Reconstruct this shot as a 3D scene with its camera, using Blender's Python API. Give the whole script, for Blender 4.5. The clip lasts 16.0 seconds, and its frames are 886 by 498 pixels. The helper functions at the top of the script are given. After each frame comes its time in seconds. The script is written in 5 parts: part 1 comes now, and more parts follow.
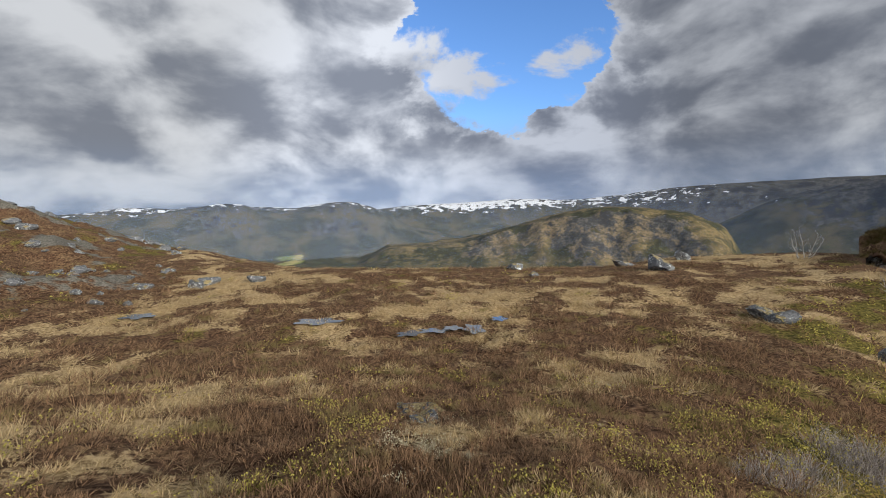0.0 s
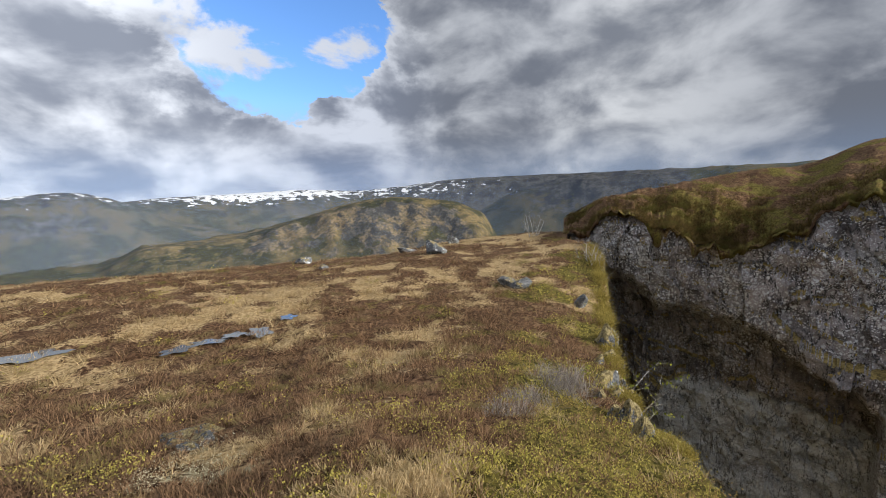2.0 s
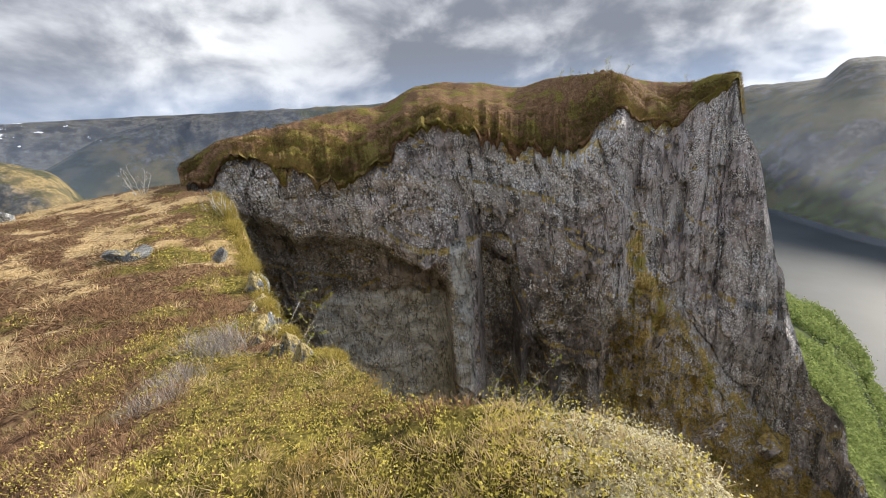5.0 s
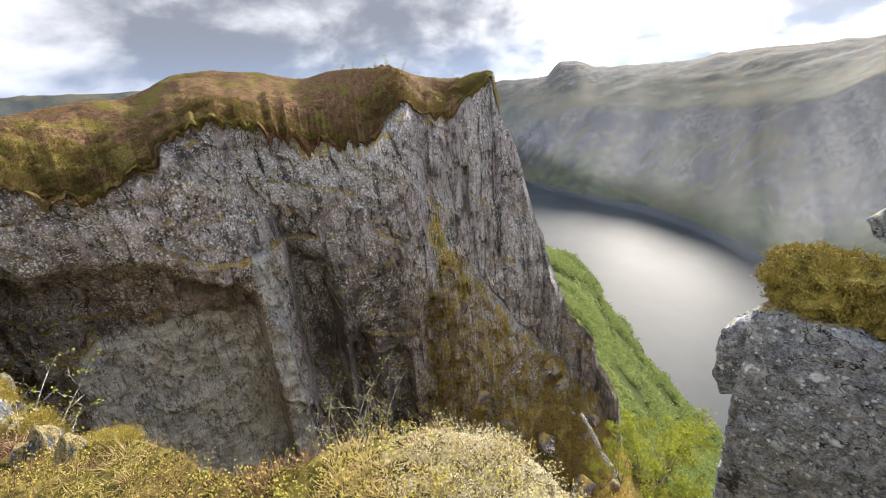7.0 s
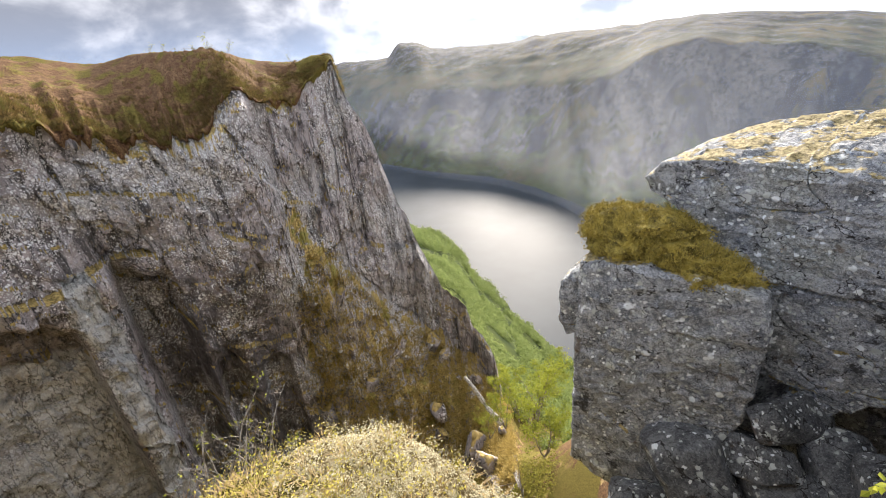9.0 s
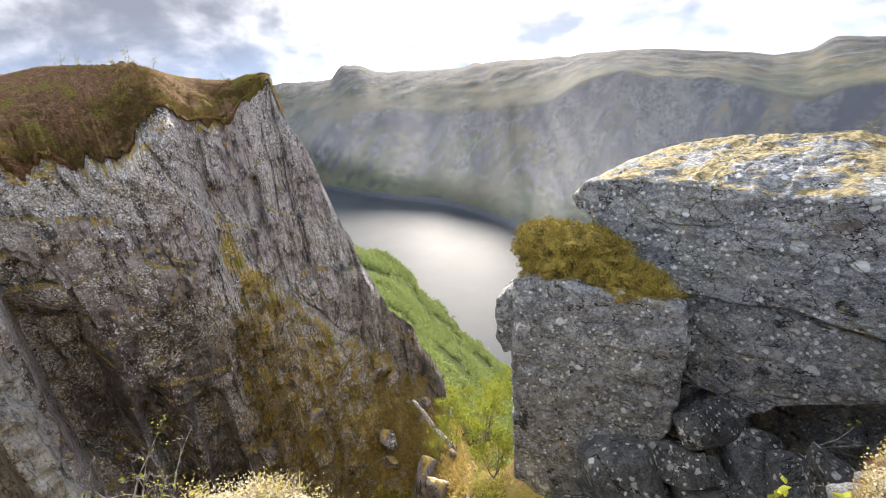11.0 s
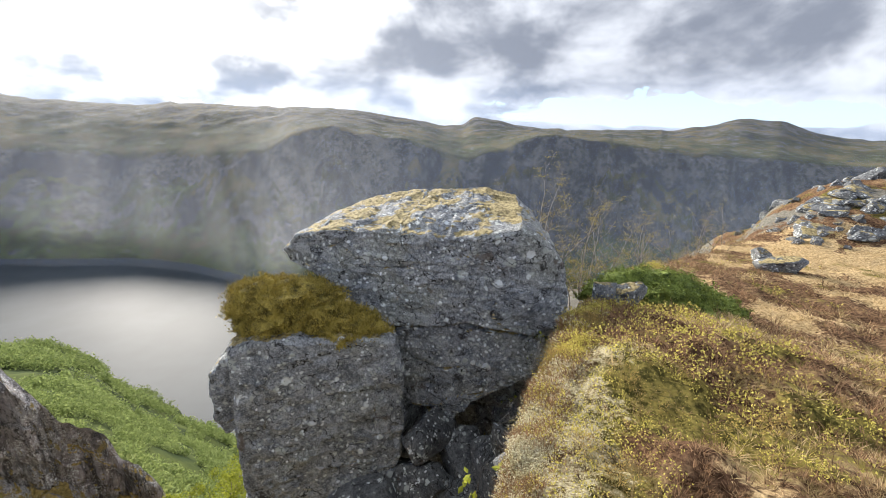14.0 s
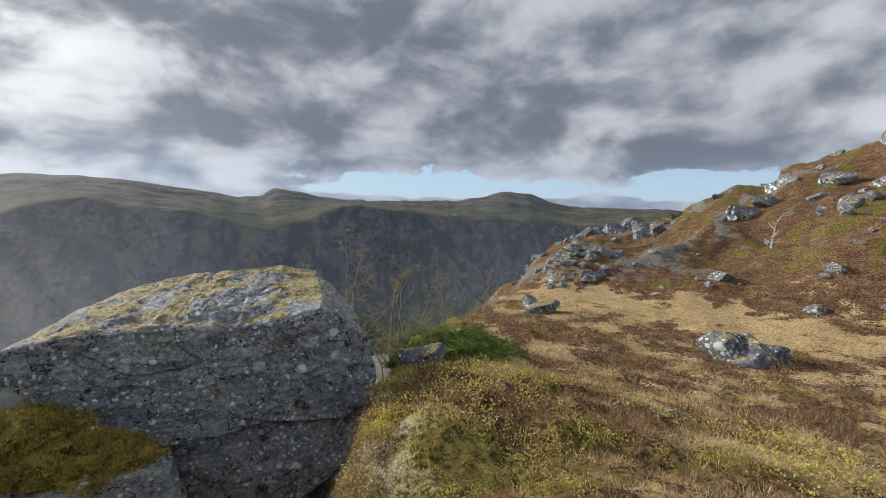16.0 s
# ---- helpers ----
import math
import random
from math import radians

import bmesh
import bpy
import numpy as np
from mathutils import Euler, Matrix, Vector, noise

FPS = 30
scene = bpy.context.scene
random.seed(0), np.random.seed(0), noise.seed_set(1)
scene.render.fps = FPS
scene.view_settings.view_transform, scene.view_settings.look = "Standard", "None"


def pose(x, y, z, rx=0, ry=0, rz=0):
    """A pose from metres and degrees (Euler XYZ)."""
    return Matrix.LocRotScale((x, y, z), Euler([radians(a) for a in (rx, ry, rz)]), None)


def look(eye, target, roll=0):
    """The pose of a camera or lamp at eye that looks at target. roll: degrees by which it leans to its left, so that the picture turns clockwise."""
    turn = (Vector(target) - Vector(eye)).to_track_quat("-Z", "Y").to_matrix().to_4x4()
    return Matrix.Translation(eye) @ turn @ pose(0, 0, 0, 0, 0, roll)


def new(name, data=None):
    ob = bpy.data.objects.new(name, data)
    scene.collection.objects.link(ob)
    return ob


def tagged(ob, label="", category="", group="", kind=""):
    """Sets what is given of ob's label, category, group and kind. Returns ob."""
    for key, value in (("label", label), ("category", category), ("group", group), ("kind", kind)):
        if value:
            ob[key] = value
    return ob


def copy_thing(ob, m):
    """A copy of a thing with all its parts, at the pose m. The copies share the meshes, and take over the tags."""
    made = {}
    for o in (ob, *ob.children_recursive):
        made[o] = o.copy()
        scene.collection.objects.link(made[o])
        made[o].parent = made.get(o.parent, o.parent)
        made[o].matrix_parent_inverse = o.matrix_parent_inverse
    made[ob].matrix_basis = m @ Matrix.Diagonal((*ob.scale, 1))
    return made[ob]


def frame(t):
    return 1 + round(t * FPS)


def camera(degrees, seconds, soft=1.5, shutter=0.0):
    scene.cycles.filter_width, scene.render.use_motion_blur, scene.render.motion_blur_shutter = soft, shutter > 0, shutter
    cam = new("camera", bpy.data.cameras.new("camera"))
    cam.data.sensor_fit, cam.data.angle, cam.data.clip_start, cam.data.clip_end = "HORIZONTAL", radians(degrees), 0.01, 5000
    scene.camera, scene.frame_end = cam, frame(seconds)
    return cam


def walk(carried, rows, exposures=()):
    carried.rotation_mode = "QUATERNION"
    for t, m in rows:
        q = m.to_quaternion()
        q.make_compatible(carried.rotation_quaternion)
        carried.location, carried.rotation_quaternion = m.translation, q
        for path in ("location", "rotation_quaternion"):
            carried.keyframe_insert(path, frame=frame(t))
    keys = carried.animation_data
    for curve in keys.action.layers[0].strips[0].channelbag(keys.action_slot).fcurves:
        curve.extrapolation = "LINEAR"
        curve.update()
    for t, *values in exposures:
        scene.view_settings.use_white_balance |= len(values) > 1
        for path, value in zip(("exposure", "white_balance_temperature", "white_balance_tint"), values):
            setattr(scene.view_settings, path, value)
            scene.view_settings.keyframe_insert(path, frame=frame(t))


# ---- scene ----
# camera: seconds, x, y, z, heading clockwise from +y, pitch, roll (degrees)
cam = camera(94.83, 16.0, soft=0.9)
PATH = [
    (0.0, 0.054, 0.296, 1.457, 0.00, -5.60, -1.03),
    (0.5, 0.061, 0.219, 1.474, 3.91, -5.84, -1.17),
    (1.0, 0.076, 0.223, 1.479, 10.88, -6.25, -1.21),
    (1.5, 0.123, 0.251, 1.464, 19.75, -6.69, -1.27),
    (2.0, 0.175, 0.183, 1.493, 28.91, -7.49, -1.42),
    (2.5, 0.211, 0.127, 1.507, 37.40, -8.75, -1.78),
    (3.0, 0.241, 0.130, 1.486, 45.06, -10.34, -2.24),
    (3.5, 0.272, 0.131, 1.466, 52.39, -12.27, -2.84),
    (4.0, 0.291, 0.134, 1.447, 60.22, -14.24, -3.32),
    (4.5, 0.282, 0.141, 1.430, 68.64, -15.99, -3.67),
    (5.0, 0.308, 0.152, 1.422, 77.22, -17.55, -3.88),
    (7.5, 0.380, 0.146, 1.708, 110.26, -20.98, -4.27),
    (8.0, 0.350, 0.144, 1.739, 115.39, -21.59, -4.66),
    (8.5, 0.322, 0.119, 1.758, 120.07, -22.67, -4.93),
    (9.0, 0.287, 0.112, 1.778, 124.26, -24.13, -5.09),
    (11.5, 0.221, -0.224, 1.683, 134.38, -20.72, -2.93),
    (12.0, 0.198, -0.227, 1.705, 137.26, -19.94, -2.60),
    (12.5, 0.179, -0.254, 1.737, 142.09, -19.91, -2.35),
    (13.0, 0.072, -0.348, 1.742, 149.85, -19.64, -1.15),
    (13.5, -0.006, -0.346, 1.769, 160.17, -18.20, 0.48),
    (14.0, -0.026, -0.344, 1.794, 170.83, -15.75, 1.93),
    (14.5, -0.089, -0.398, 1.838, 180.15, -12.91, 2.83),
    (15.0, -0.138, -0.361, 1.878, 187.60, -9.82, 2.78),
    (15.5, -0.176, -0.342, 1.909, 193.26, -7.25, 2.11),
    (16.0, -0.221, -0.345, 1.922, 197.03, -5.47, 1.21)]
EXPOSURES = [(0.0, 0.30, 6250, 10), (2.5, 0.72, 6300, 10), (5.0, 1.32, 6450, 10), (7.5, 1.76, 6450, 12), (9.0, 1.88, 6500, 13), (12.5, 1.84, 6350, 12), (14.5, 1.18, 6250, 10), (16.0, 0.58, 6200, 10)]
walk(cam, [(t, pose(x, y, z, 90 + p, 0, -h) @ pose(0, 0, 0, 0, 0, r)) for t, x, y, z, h, p, r in PATH], EXPOSURES)

# ---- world and sun ----
SUN_AZ, SUN_EL = radians(136), radians(21)
SUN_DIR = Vector((math.sin(SUN_AZ) * math.cos(SUN_EL), math.cos(SUN_AZ) * math.cos(SUN_EL), math.sin(SUN_EL)))


class Nodes:
    """A short way to write node trees."""

    def __init__(self, tree):
        self.tree = tree
        tree.nodes.clear()

    def add(self, kind, ins=None, **props):
        n = self.tree.nodes.new(kind)
        for k, v in props.items():
            setattr(n, k, v)
        for k, v in (ins or {}).items():
            if isinstance(v, bpy.types.NodeSocket):
                self.tree.links.new(v, n.inputs[k])
            else:
                n.inputs[k].default_value = (*v, 1.0) if n.inputs[k].type == "RGBA" and len(v) == 3 else v
        return n

    def math(self, op, a, b=0.0, c=0.0, clamp=False):
        return self.add("ShaderNodeMath", {0: a, 1: b, 2: c}, operation=op, use_clamp=clamp).outputs[0]

    def vec(self, op, a, b=(0, 0, 0)):
        n = self.add("ShaderNodeVectorMath", {0: a, 1: b}, operation=op)
        return n.outputs["Value"] if op in ("DOT_PRODUCT", "LENGTH", "DISTANCE") else n.outputs[0]

    def noise(self, vector, scale, detail=6.0, rough=0.55, lac=2.0, dist=0.0):
        return self.add("ShaderNodeTexNoise", {"Vector": vector, "Scale": scale, "Detail": detail, "Roughness": rough, "Lacunarity": lac, "Distortion": dist}).outputs["Fac"]

    def step(self, v, lo, hi, a=0.0, b=1.0):
        return self.add("ShaderNodeMapRange", {0: v, 1: lo, 2: hi, 3: a, 4: b}, interpolation_type="SMOOTHSTEP").outputs[0]

    def mix(self, fac, a, b, mode="MIX"):
        n = self.add("ShaderNodeMix", {0: fac}, data_type="RGBA", blend_type=mode)
        for i, v in ((6, a), (7, b)):
            if isinstance(v, bpy.types.NodeSocket):
                self.tree.links.new(v, n.inputs[i])
            else:
                n.inputs[i].default_value = (*v, 1.0)
        return n.outputs[2]

    def attr(self, name):
        return self.add("ShaderNodeAttribute", attribute_name=name).outputs["Fac"]


def heading(az, el):
    az, el = radians(az), radians(el)
    return (math.sin(az) * math.cos(el), math.cos(az) * math.cos(el), math.sin(el))


def make_world():
    world = bpy.data.worlds.new("sky")
    scene.world = world
    world.use_nodes = True
    n = Nodes(world.node_tree)
    d = n.vec("NORMALIZE", n.add("ShaderNodeTexCoord").outputs["Generated"])
    sky = n.add("ShaderNodeTexSky", sky_type="NISHITA", sun_disc=False, sun_elevation=SUN_EL, sun_rotation=SUN_AZ, altitude=500.0, air_density=1.0, dust_density=0.6, ozone_density=2.0).outputs[0]
    sep = n.add("ShaderNodeSeparateXYZ", {0: d})
    up = sep.outputs[2]
    high = n.math("ADD", n.math("MAXIMUM", up, 0.0), 0.20)
    flat = n.add("ShaderNodeCombineXYZ", {0: n.math("DIVIDE", sep.outputs[0], high), 1: n.math("DIVIDE", sep.outputs[1], high), 2: 1.7}).outputs[0]
    round_d = n.vec("MULTIPLY", d, (1.0, 1.0, 1.7))
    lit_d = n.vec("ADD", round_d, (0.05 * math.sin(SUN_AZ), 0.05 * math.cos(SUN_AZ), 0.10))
    big, puffs = n.noise(flat, 0.62, 4.0, 0.5), n.noise(round_d, 4.6, 12.0, 0.58, dist=0.25)
    puffs1, puffs2 = n.noise(round_d, 4.6, 6.0, 0.52, dist=0.25), n.noise(lit_d, 4.6, 6.0, 0.52, dist=0.25)
    wisps = n.noise(flat, 2.6, 10.0, 0.6)
    # breaks in the cover: over the valley, and low over the far hills
    torn = n.math("MULTIPLY", n.math("SUBTRACT", n.math("MULTIPLY_ADD", puffs, 0.6, n.math("MULTIPLY", big, 0.4)), 0.5), 0.34)
    gap = n.step(n.math("ADD", n.vec("DOT_PRODUCT", d, heading(9, 27)), torn), 0.955, 0.985)
    low = n.math("MULTIPLY", n.step(n.vec("DOT_PRODUCT", d, heading(202, 3)), 0.74, 0.93), n.math("MULTIPLY", n.step(up, 0.015, 0.05), n.step(n.math("ADD", up, n.math("MULTIPLY", n.math("SUBTRACT", puffs, 0.5), 0.16)), 0.110, 0.070)))
    cover = n.math("ADD", n.math("ADD", n.math("MULTIPLY", big, 0.50), n.math("MULTIPLY", puffs, 0.42)), n.math("MULTIPLY_ADD", wisps, 0.08, 0.055))
    cover = n.math("SUBTRACT", cover, n.math("MULTIPLY", n.math("MAXIMUM", gap, n.math("MULTIPLY", low, 1.25)), 0.20))
    for az, el, near, far, more in ((60, 14, 0.74, 0.90, 0.06), (90, 20, 0.84, 0.97, 0.10), (160, 20, 0.72, 0.92, 0.09), (212, 34, 0.78, 0.95, 0.09), (-22, 24, 0.86, 0.97, 0.06), (42, 20, 0.93, 0.98, 0.06)):
        cover = n.math("ADD", cover, n.math("MULTIPLY", n.step(n.vec("DOT_PRODUCT", d, heading(az, el)), near, far), more))
    mask = n.step(cover, 0.435, 0.475)
    thick = n.math("MULTIPLY", n.math("SUBTRACT", cover, 0.45), 4.6, clamp=True)
    relief = n.math("MULTIPLY", n.math("SUBTRACT", puffs1, puffs2), 4.0)
    relief = n.math("ADD", relief, n.math("MULTIPLY", n.math("SUBTRACT", 0.5, wisps), 0.15))
    light = n.step(n.math("ADD", n.math("SUBTRACT", 0.86, n.math("MULTIPLY", thick, 0.66)), relief), -0.25, 1.15)
    sun = n.vec("DOT_PRODUCT", d, tuple(SUN_DIR))
    near_sun = n.math("POWER", n.math("MAXIMUM", sun, 0.0), 30.0)
    cloud = n.mix(light, (1.70, 1.82, 2.08), (5.3, 5.35, 5.4))
    cloud = n.mix(n.step(up, 0.16, 0.03), cloud, n.mix(light, (1.9, 2.3, 3.0), (5.0, 5.2, 5.5)))
    # thicker, greyer banks
    for az, el, near, far, dim in ((86, 9, 0.76, 0.97, 0.62), (24, 17, 0.86, 0.97, 0.68), (208, 24, 0.62, 0.93, 0.70), (0, 5, 0.84, 0.96, 1.25)):
        cloud = n.mix(n.step(n.vec("DOT_PRODUCT", d, heading(az, el)), near, far), cloud, n.mix(1.0, cloud, (dim, dim * 1.02, dim * 1.07), "MULTIPLY"))
    glow = n.mix(n.math("MULTIPLY", near_sun, n.step(n.math("ADD", light, near_sun), 0.1, 0.9)), cloud, (12.0, 11.7, 11.0))
    sky = n.mix(1.0, sky, n.mix(n.step(up, 0.22, 0.08), (1.05, 1.35, 1.75), (0.62, 0.72, 0.84)), "MULTIPLY")
    sky = n.mix(n.step(up, 0.24, 0.04, 0.0, 0.75), sky, (3.6, 4.5, 5.4))
    out = n.mix(n.math("MAXIMUM", mask, n.math("MULTIPLY", near_sun, 0.9)), sky, glow)
    bg = n.add("ShaderNodeBackground", {"Color": out, "Strength": 0.10})
    n.tree.links.new(bg.outputs[0], n.add("ShaderNodeOutputWorld").inputs[0])


make_world()
sun = new("sun", bpy.data.lights.new("sun", "SUN"))
sun.data.energy, sun.data.angle, sun.data.color = 3.5, radians(8.0), (1.0, 0.92, 0.80)
sun.matrix_world = look((0, 0, 60), Vector((0, 0, 60)) - SUN_DIR)


# ---- noise ----
def lattice(ix, iy, iz, seed):
    h = (ix.astype(np.int64) * 374761393 + iy.astype(np.int64) * 668265263 + iz.astype(np.int64) * 2147483647 + seed * 974711) & 0xFFFFFFFF
    h = ((h ^ (h >> 13)) * 1274126177) & 0xFFFFFFFF
    h = ((h ^ (h >> 16)) * 2246822519) & 0xFFFFFFFF
    return ((h ^ (h >> 15)) & 0xFFFFFF) / float(0xFFFFFF)


def value_noise(x, y, z, seed=0):
    """Smooth noise from -1 to 1 on arrays."""
    x, y, z = np.broadcast_arrays(np.asarray(x, float), np.asarray(y, float), np.asarray(z, float))
    i, j, k = np.floor(x), np.floor(y), np.floor(z)
    u, v, w = x - i, y - j, z - k
    u, v, w = (q * q * q * (q * (q * 6 - 15) + 10) for q in (u, v, w))
    total = 0.0
    for a in (0, 1):
        for b in (0, 1):
            for c in (0, 1):
                total = total + lattice(i + a, j + b, k + c, seed) * (u if a else 1 - u) * (v if b else 1 - v) * (w if c else 1 - w)
    return total * 2 - 1


def fbm(x, y, z=0.0, octaves=4, seed=0, gain=0.5, ridged=False):
    total, amp, norm = 0.0, 1.0, 0.0
    for o in range(octaves):
        s = 2.03 ** o
        q = value_noise(np.asarray(x) * s + o * 17.3, np.asarray(y) * s - o * 9.1, np.asarray(z) * s + o * 5.7, seed + o)
        total = total + amp * ((1 - 2 * np.abs(q)) if ridged else q)
        norm, amp = norm + amp, amp * gain
    return total / norm


def ease(x, lo, hi):
    q = np.clip((np.asarray(x, float) - lo) / (hi - lo), 0, 1)
    return q * q * (3 - 2 * q)


def curve(x, *pairs):
    """A smooth line through (x, y) pairs."""
    px, py = np.array(pairs[0::2], float), np.array(pairs[1::2], float)
    m = np.gradient(py, px)
    x = np.clip(np.asarray(x, float), px[0], px[-1])
    k = np.clip(np.searchsorted(px, x, side="right") - 1, 0, len(px) - 2)
    h = px[k + 1] - px[k]
    q = (x - px[k]) / h
    sec = (py[k + 1] - py[k]) / h
    m0, m1 = np.clip(m[k], -3 * abs(sec), 3 * abs(sec)), np.clip(m[k + 1], -3 * abs(sec), 3 * abs(sec))
    return (2 * q ** 3 - 3 * q ** 2 + 1) * py[k] + (q ** 3 - 2 * q ** 2 + q) * h * m0 + (-2 * q ** 3 + 3 * q ** 2) * py[k + 1] + (q ** 3 - q ** 2) * h * m1


def slope(deg):
    return np.tan(np.radians(deg))


# ---- the lie of the land, by heading and distance from the viewpoint ----
EYE, LAKE_Z = 1.75, -400.0
NEAR_R = [0, 2, 4, 7, 12, 18, 26, 36, 52]
NORTH = {
    -62: [0, 0.0, -0.1, -0.6, -1.2, -0.8, 1.5, 5.0, 9.5],
    -48: [0, 0.0, -0.2, -0.9, -1.9, -2.2, -1.4, 0.6, 3.9],
    -40: [0, 0.0, -0.3, -1.2, -2.2, -2.4, -2.0, -1.0, 0.2],
    -32: [0, 0.0, -0.5, -1.5, -2.3, -2.4, -2.1, -1.6, -2.8],
    -17: [0, 0.0, -0.6, -1.6, -2.5, -2.4, -2.2, -3.6, -6.5],
    0: [0, 0.0, -0.7, -1.7, -2.6, -2.5, -2.5, -4.2, -8.0],
    17: [0, 0.0, -0.7, -1.7, -2.5, -2.4, -2.45, -4.0, -8.0],
    30: [0, -0.05, -0.7, -1.6, -2.4, -2.4, -2.2, -2.6, -7.0],
    41: [0, -0.1, -0.7, -1.6, -2.3, -2.3, -1.9, -1.8, -6.0],
    56: [0, -0.2, -0.9, -1.9, -2.6, -3.2, -1.3, -1.8, -6.0]}
SOUTH = {
    176: [0, -0.35, -0.8, -1.3, -2.5, -4.0, -7.0, -10.0, -18.0],
    190: [0, -0.3, -0.75, -1.2, -1.9, -3.0, -6.0, -9.0, -16.0],
    198: [0, -0.3, -0.7, -1.0, -1.9, -3.0, -4.5, -8.0, -14.0],
    206: [0, -0.25, -0.6, -0.9, -2.2, -3.0, -3.6, -4.0, -6.0],
    214: [0, -0.2, -0.5, -1.0, -2.5, -3.2, -3.3, -0.9, -2.0],
    222: [0, -0.15, -0.5, -1.2, -2.6, -3.3, -3.3, -1.4, 1.0],
    232: [0, -0.1, -0.5, -1.2, -2.6, -3.2, -3.1, -0.4, 5.8],
    244: [0, -0.1, -0.5, -1.2, -2.4, -3.0, -2.6, 1.2, 8.2],
    262: [0, 0.0, -0.4, -1.0, -1.8, -2.0, -1.0, 3.0, 10.0]}
GORGE_AZ0, GORGE_AZ1 = 46.0, 210.0


def survey(table, az, r):
    keys = sorted(table)
    rows = np.stack([curve(r, *[v for p in zip(NEAR_R, table[k]) for v in p]) for k in keys])
    az = np.clip(az, keys[0], keys[-1])
    k = np.clip(np.searchsorted(keys, az, side="right") - 1, 0, len(keys) - 2)
    ka = np.array(keys, float)
    q = (az - ka[k]) / (ka[k + 1] - ka[k])
    q = q * q * (3 - 2 * q) * 0.5 + q * 0.5
    n = np.arange(len(az))
    return rows[k, n] * (1 - q) + rows[k + 1, n] * q


def rim_r(az):
    """Distance of the near rim of the gorge."""
    return curve(az, 44, 30, 47, 28, 49, 24.5, 50, 20, 50.6, 15, 51.3, 11, 52.6, 8, 55, 6.0, 59, 4.8, 65, 3.1, 75, 2.3, 90, 2.1, 105, 1.85, 115, 1.55, 130, 1.35, 150, 1.3, 170, 1.5, 180, 2.0, 185, 3.2, 188, 4.8, 191, 6.8, 194, 10, 198, 16, 203, 24, 208, 31, 212, 42, 222, 70)


def wall_r(az):
    """Distance of the far wall of the gorge."""
    return curve(az, 44, 33, 47, 31.5, 52, 30.5, 60, 30, 70, 31, 80, 33, 90, 36.5, 97, 38.2, 100.6, 39.6, 104, 41.5, 107, 44, 112, 49, 118, 49, 124, 45.5, 132, 38, 140, 30)


def wall_top(az):
    """Height of the far wall's rock edge."""
    el = curve(az, 44, -6.5, 48, -5.3, 51.5, -3.8, 55, -4.4, 60.6, -6.2, 66.5, -7.5, 68.8, -5.3, 72, -2.9, 77, -1.4, 79.5, -1.2, 83, -3.0, 87, -3.8, 94, -5.0, 98, -2.4, 99.8, -0.5, 103, -2.5, 106, -2.5, 111, 1.2, 112.2, 1.6, 113, -2.0, 115, -6.8, 116.5, -11.7, 118.6, -17.7, 120.4, -22.3, 122.7, -27.0, 126.8, -32, 130, -37, 133, -47, 136, -56, 140, -62)
    return EYE + wall_r(az) * slope(el) + (0.8 + 0.9 * ease(az, 79, 84) * (1 - ease(az, 98, 101))) * fbm(np.asarray(az) / 1.8, 0, 0, 5, 95, gain=0.6) * (1 - ease(az, 108, 111)) + 3.4 * fbm(np.asarray(az) / 3.0, 3, 0, 3, 96, gain=0.5) * ease(az, 113.5, 117)


def wall_sky(az):
    """Height and distance of the skyline on the plateau over the far wall."""
    el = curve(az, 41, -6.3, 44.3, -4.6, 48, -3.0, 54, -0.9, 60, 0.7, 66, 1.7, 71, 1.9, 74, 3.7, 78, 4.3, 84, 3.8, 88.6, 3.1, 93, 3.9, 99.4, 3.9, 102, 2.8, 108, 2.0, 112.2, 2.1, 113, -2.0, 118, -17)
    r = wall_r(az) + curve(az, 41, 2, 48, 6, 60, 12, 72, 22, 80, 30, 90, 22, 99, 8, 103, 14, 112, 3, 118, 2)
    return r, EYE + r * slope(el)


def floor_z(az):
    return curve(az, 44, -10, 50, -17, 60, -27, 72, -34, 80, -37, 100, -42, 115, -46, 130, -46, 140, -34, 150, -24, 170, -16, 185, -11, 200, -14)


def far_shore(az, off):
    return curve(az, 104, 2500, 112, 2150, 116, 1966, 123, 1690, 132, 1500, 138, 1350, 141.5, 1245, 145, 1136, 152, 1080, 170, 1060, 200, 1150, 225, 1500, 262, 2000) + off


